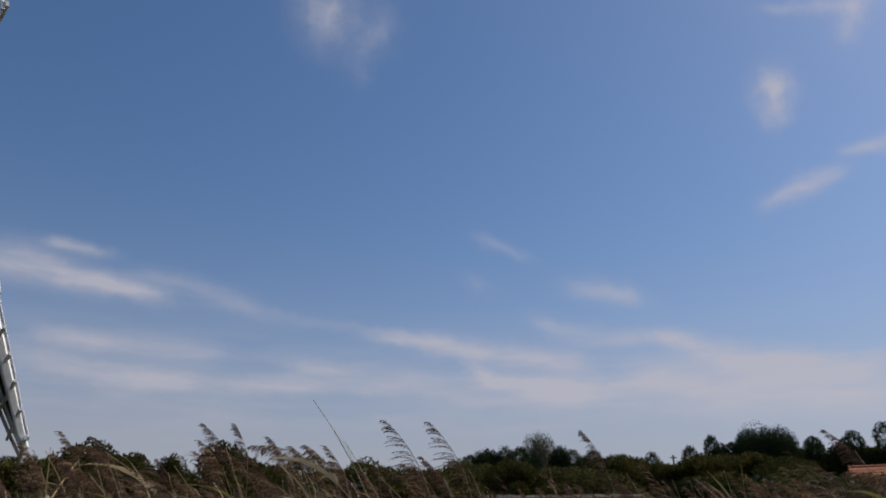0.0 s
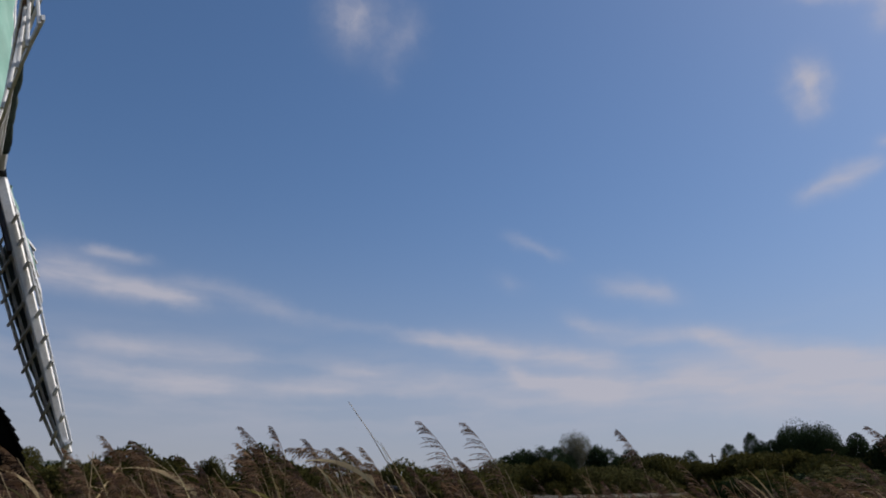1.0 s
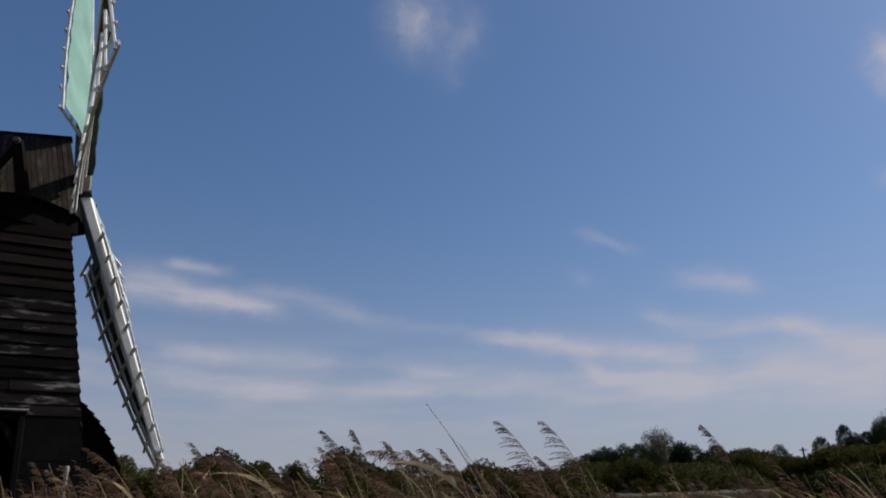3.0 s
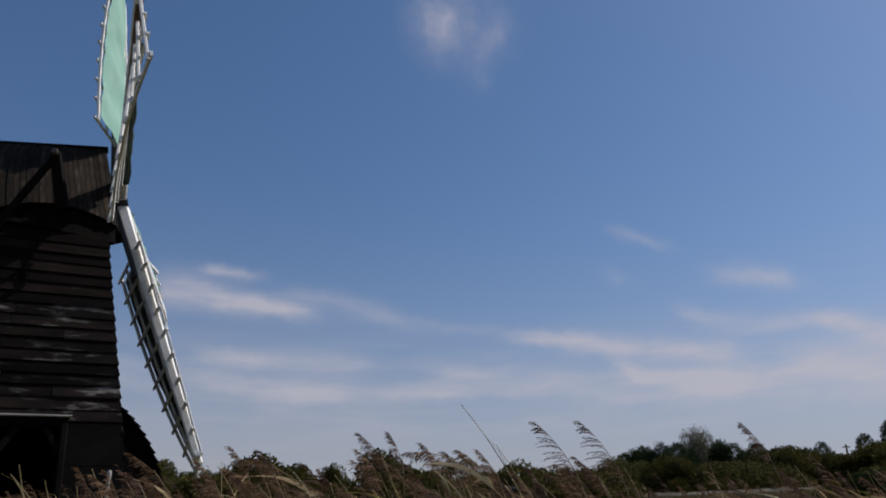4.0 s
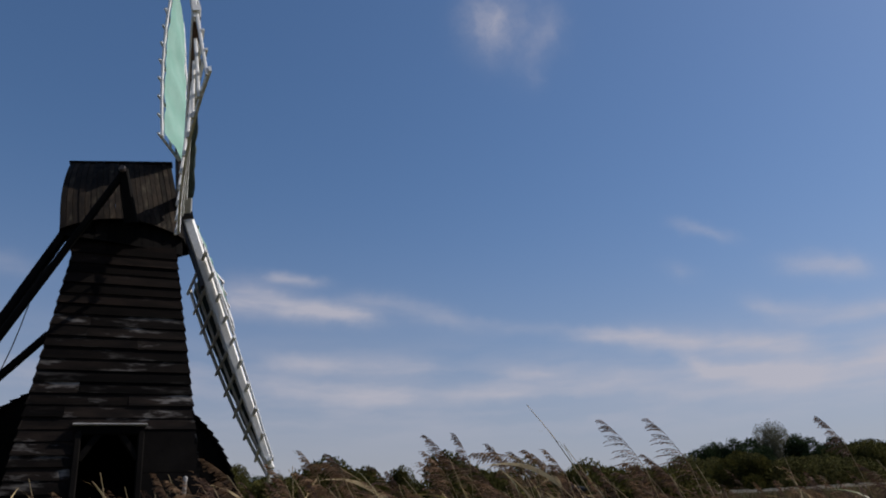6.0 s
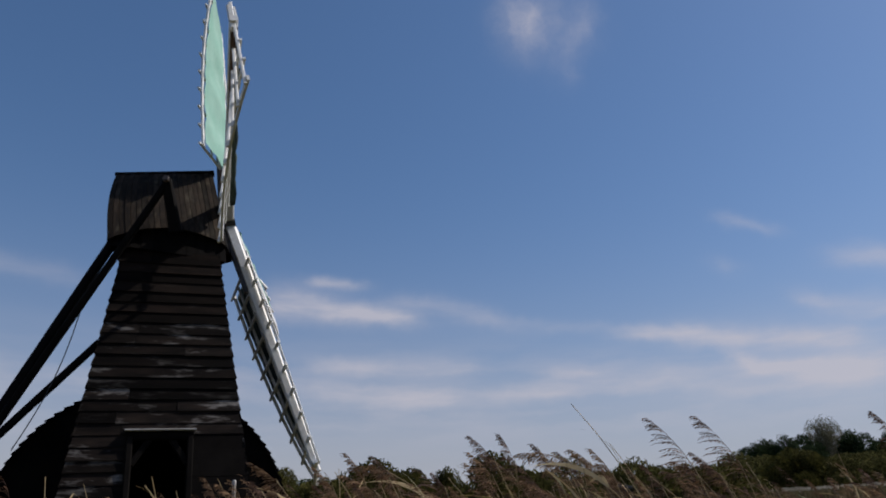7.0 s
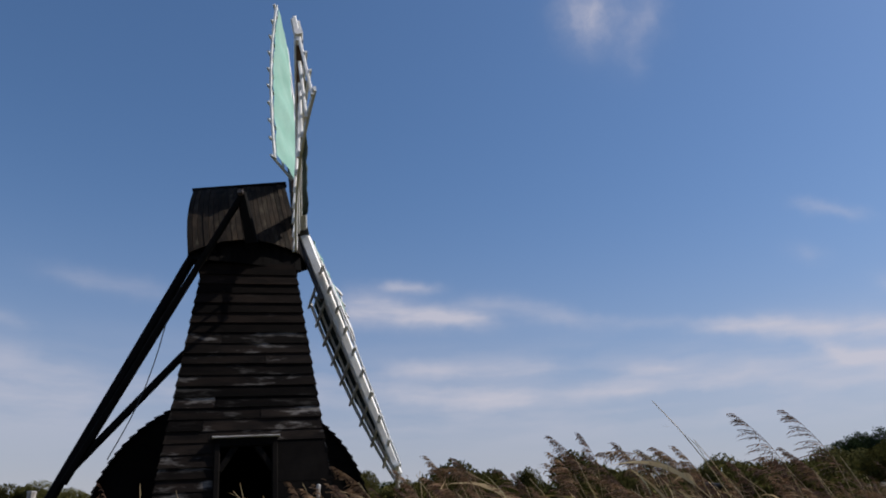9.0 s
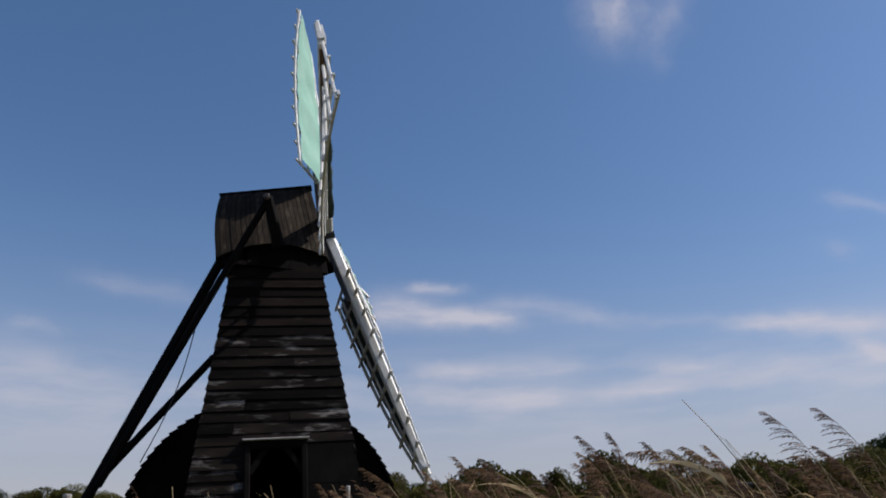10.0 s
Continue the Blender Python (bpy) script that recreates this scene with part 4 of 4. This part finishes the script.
def set_reed(kind, az, el, d, turn=0.0, lean=0.0):
    """A reed whose plume's top stands near az, el at d metres."""
    tip = at(az, el, d)
    src, local = REED_KINDS[kind]
    r = Euler((0, lean, turn)).to_matrix()
    z = ground_z(tip.x, tip.y) - 0.03
    top = r @ local
    s = max(0.4, (tip.z - z) / top.z)
    off = Vector((top.x, top.y, 0)) * s
    m = Matrix.LocRotScale((tip.x - off.x, tip.y - off.y, z), Euler((0, lean, turn)), (s, s, s))
    if kind in REEDS_USED:
        ob = copy_thing(src, m)
        ob.scale = (s, s, s)
    else:
        REEDS_USED.add(kind)
        src.matrix_world = m


def build_reeds():
    marks = [
        (0, -16.7, 9.2, 4.2), (2, -14.7, 9.3, 4.3), (2, -12.4, 8.5, 4.6), (4, -9.3, 11.1, 4.0), (1, -4.4, 9.8, 3.6),
        (1, -1.2, 9.7, 3.6), (2, 9.6, 9.0, 4.4), (0, 25.2, 8.3, 4.6), (5, -25.6, 8.2, 4.6), (5, -27.8, 7.3, 4.8),
        (2, -10.8, 7.9, 4.4), (0, -23.6, 8.0, 5.2), (5, -8.4, 8.0, 4.2), (4, -11.9, 8.3, 4.4), (5, -16.0, 7.9, 4.8),
        (3, -32.0, 7.6, 5.2), (5, -35.0, 6.6, 5.0), (4, -6.9, 8.3, 4.6)]
    for i, (k, az, el, d) in enumerate(marks):
        set_reed(k, az, el, d, 0.3 * math.sin(i * 2.3), -0.1 + 0.16 * math.sin(i * 1.7))
    rng = random.Random(31)
    for i in range(150):
        az = rng.uniform(-62, 36)
        el = rng.uniform(3.0, 5.4)
        if -30 < az < -4:
            el += rng.uniform(0, 1.2)
        if az < -47:
            el = rng.uniform(2.5, 4.6)
        set_reed(rng.choice((0, 1, 2, 3, 5, 5)), az, el, rng.uniform(3.8, 8.0), rng.uniform(-0.9, 0.9), rng.uniform(-0.42, 0.15))
    # clumps that stand up out of the bed: azimuth, top, breadth, number
    for az0, top, wide, count in ((-17.0, 8.3, 1.2, 10), (-25.3, 7.6, 1.3, 12), (-9.2, 8.2, 1.2, 12), (-28.6, 6.9, 1.6, 12), (-33.0, 6.9, 1.4, 12),
                                  (-2.0, 7.6, 1.6, 12), (-12.6, 7.7, 1.2, 8), (-20.5, 6.6, 1.6, 8), (-5.4, 7.6, 1.0, 8), (12.0, 6.2, 3.0, 10), (23.0, 6.6, 1.8, 12),
                                  (4.5, 6.0, 2.0, 8), (29.5, 6.0, 1.6, 8), (18.0, 6.3, 3.0, 12), (26.0, 6.3, 2.5, 12), (-37.5, 5.2, 1.5, 6)):
        for k in range(int(count * 0.6)):
            set_reed(rng.choice((0, 1, 2, 3, 5, 5, 6)), az0 + rng.gauss(0, wide), top - 0.2 - abs(rng.gauss(0, 1.2)), rng.uniform(3.7, 5.4),
                     rng.uniform(-0.8, 0.8), rng.uniform(-0.5, 0.1))
    for i in range(46):
        az = rng.uniform(-48, 36)
        set_reed(6, az, rng.uniform(4.2, 6.6) + (0.7 if -30 < az < -4 else 0), rng.uniform(3.6, 6.5), rng.uniform(-1.2, 1.2), rng.uniform(-0.35, 0.25))


def build_reed_bed():
    """The uncounted mass of reeds, sedge and dead leaves between the camera and the mill."""
    rng = random.Random(52)
    stems, leaves, plumes, pale, straw = ([], []), ([], []), ([], []), ([], []), ([], [])
    placed = 0
    while placed < 2600:
        az, d = rng.uniform(-70, 44), 3.2 + 12.0 * rng.random() ** 1.3
        p = at(az, 0, d)
        if math.hypot(p.x - MILL.x, p.y - MILL.y) < 3.2:
            continue
        placed += 1
        z = ground_z(p.x, p.y)
        el = rng.uniform(1.0, 5.0) + (0.7 if -30 < az < -4 else 0.0) - (1.6 if az < -46 else 0.0)
        h = max(0.5, EYE + d * math.tan(radians(el)) - z)
        a = rng.uniform(-0.8, 0.8)
        turn = Euler((0, 0, a)).to_matrix()
        origin = Vector((p.x, p.y, z - 0.03))
        stem = [turn @ q + origin for q in stem_curve(h, rng.uniform(0.2, 1.0), 6)]
        side = Vector((math.cos(az / 57), -math.sin(az / 57), 0))
        ribbon(stems[0], stems[1], stem, [0.004, 0.0038, 0.0035, 0.003, 0.0028, 0.0025, 0.002], side)
        leaf_data(rng, stem, leaves[0], leaves[1], 3)
        leaf_data(rng, stem, straw[0], straw[1], 1)
        if rng.random() < 0.42:
            plume_data(rng, stem[-1], stem[-1] - stem[-2], rng.uniform(0.16, 0.28), *(pale if placed % 2 else plumes), 16, 4, False)
    bed = empty("reed_bed")
    tagged(bed, "dense tangled bed of dry brown and green reeds", "reeds", kind="stuff")
    for nm, data, mat in (("stems", stems, STEM), ("leaves", leaves, LEAF), ("plumes", plumes, PLUME), ("pale_plumes", pale, PLUME_PALE),
                          ("dry_leaves", straw, STRAW)):
        ob = new(nm, mesh_from(nm, data[0], data[1], mat))
        ob.parent = bed
        ob["kind"] = "stuff"


def build_dry_belt():
    """A pale dry reed strip at the foot of the far trees, and tufted rough grass before it."""
    rng = random.Random(8)
    verts, faces = [], []
    for k in range(5200):
        az = rng.uniform(2.5, 34)
        d = rng.uniform(39, 42)
        p = at(az, 0, d)
        z = ground_z(p.x, p.y)
        top = EYE + d * math.tan(radians(4.72 + 0.10 * noise.noise(Vector((az * 0.8, 0, 0))) + rng.uniform(-0.22, 0.04)))
        b = Vector((p.x, p.y, z - 0.05))
        t = Vector((p.x + rng.uniform(-0.3, 0.2), p.y, top))
        s = Vector((math.cos(az / 57), -math.sin(az / 57), 0))
        ribbon(verts, faces, [b, b.lerp(t, 0.6), t], [0.05, 0.04, 0.01], s)
    ob = new("dry_reed_strip", mesh_from("dry_reed_strip", verts, faces, PALE))
    tagged(ob, "pale strip of dry reeds along the tree belt", "reeds", kind="stuff")
    verts, faces = [], []
    for k in range(15000):
        az = rng.uniform(-70, 44)
        d = 12 + 26 * rng.random()
        p = at(az, 0, d)
        if math.hypot(p.x - MILL.x, p.y - MILL.y) < 3.0:
            continue
        z = ground_z(p.x, p.y)
        h = min(rng.uniform(0.5, 1.7), max(0.3, EYE + d * math.tan(radians(4.6)) - z))
        b = Vector((p.x, p.y, z - 0.03))
        t = b + Vector((rng.uniform(-0.5, 0.1), rng.uniform(-0.2, 0.2), h))
        s = Vector((math.cos(az / 57), -math.sin(az / 57), 0))
        ribbon(verts, faces, [b, b.lerp(t, 0.55) + Vector((0.05, 0, 0.05)), t], [0.03, 0.026, 0.004], s)
    for k in range(9000):
        d = 2.6 + 24 * rng.random() ** 0.7
        az = rng.uniform(46, 288)
        p = at(az, 0, d)
        z = ground_z(p.x, p.y)
        b = Vector((p.x, p.y, z - 0.03))
        t = b + Vector((rng.uniform(-0.3, 0.1), rng.uniform(-0.2, 0.2), rng.uniform(0.3, 0.9)))
        s = Vector((math.cos(az / 57), -math.sin(az / 57), 0))
        ribbon(verts, faces, [b, b.lerp(t, 0.55) + Vector((0.05, 0, 0.05)), t], [0.022, 0.018, 0.003], s)
    for k in range(6000):
        az = rng.uniform(2, 36)
        d = rng.uniform(34.5, 37.5)
        p = at(az, 0, d)
        z = ground_z(p.x, p.y)
        top = EYE + d * math.tan(radians(4.55 + 0.07 * noise.noise(Vector((az * 1.3, 5, 0))) + rng.uniform(-0.25, 0.06)))
        b = Vector((p.x, p.y, z - 0.05))
        t = Vector((p.x + rng.uniform(-0.3, 0.3), p.y, top))
        s = Vector((math.cos(az / 57), -math.sin(az / 57), 0))
        ribbon(verts, faces, [b, b.lerp(t, 0.6), t], [0.05, 0.045, 0.01], s)
    ob = new("sedge", mesh_from("sedge", verts, faces, SEDGE))
    tagged(ob, "rough brown sedge and grass on the fen", "sedge", kind="stuff")


build_reeds()
build_reed_bed()
build_dry_belt()
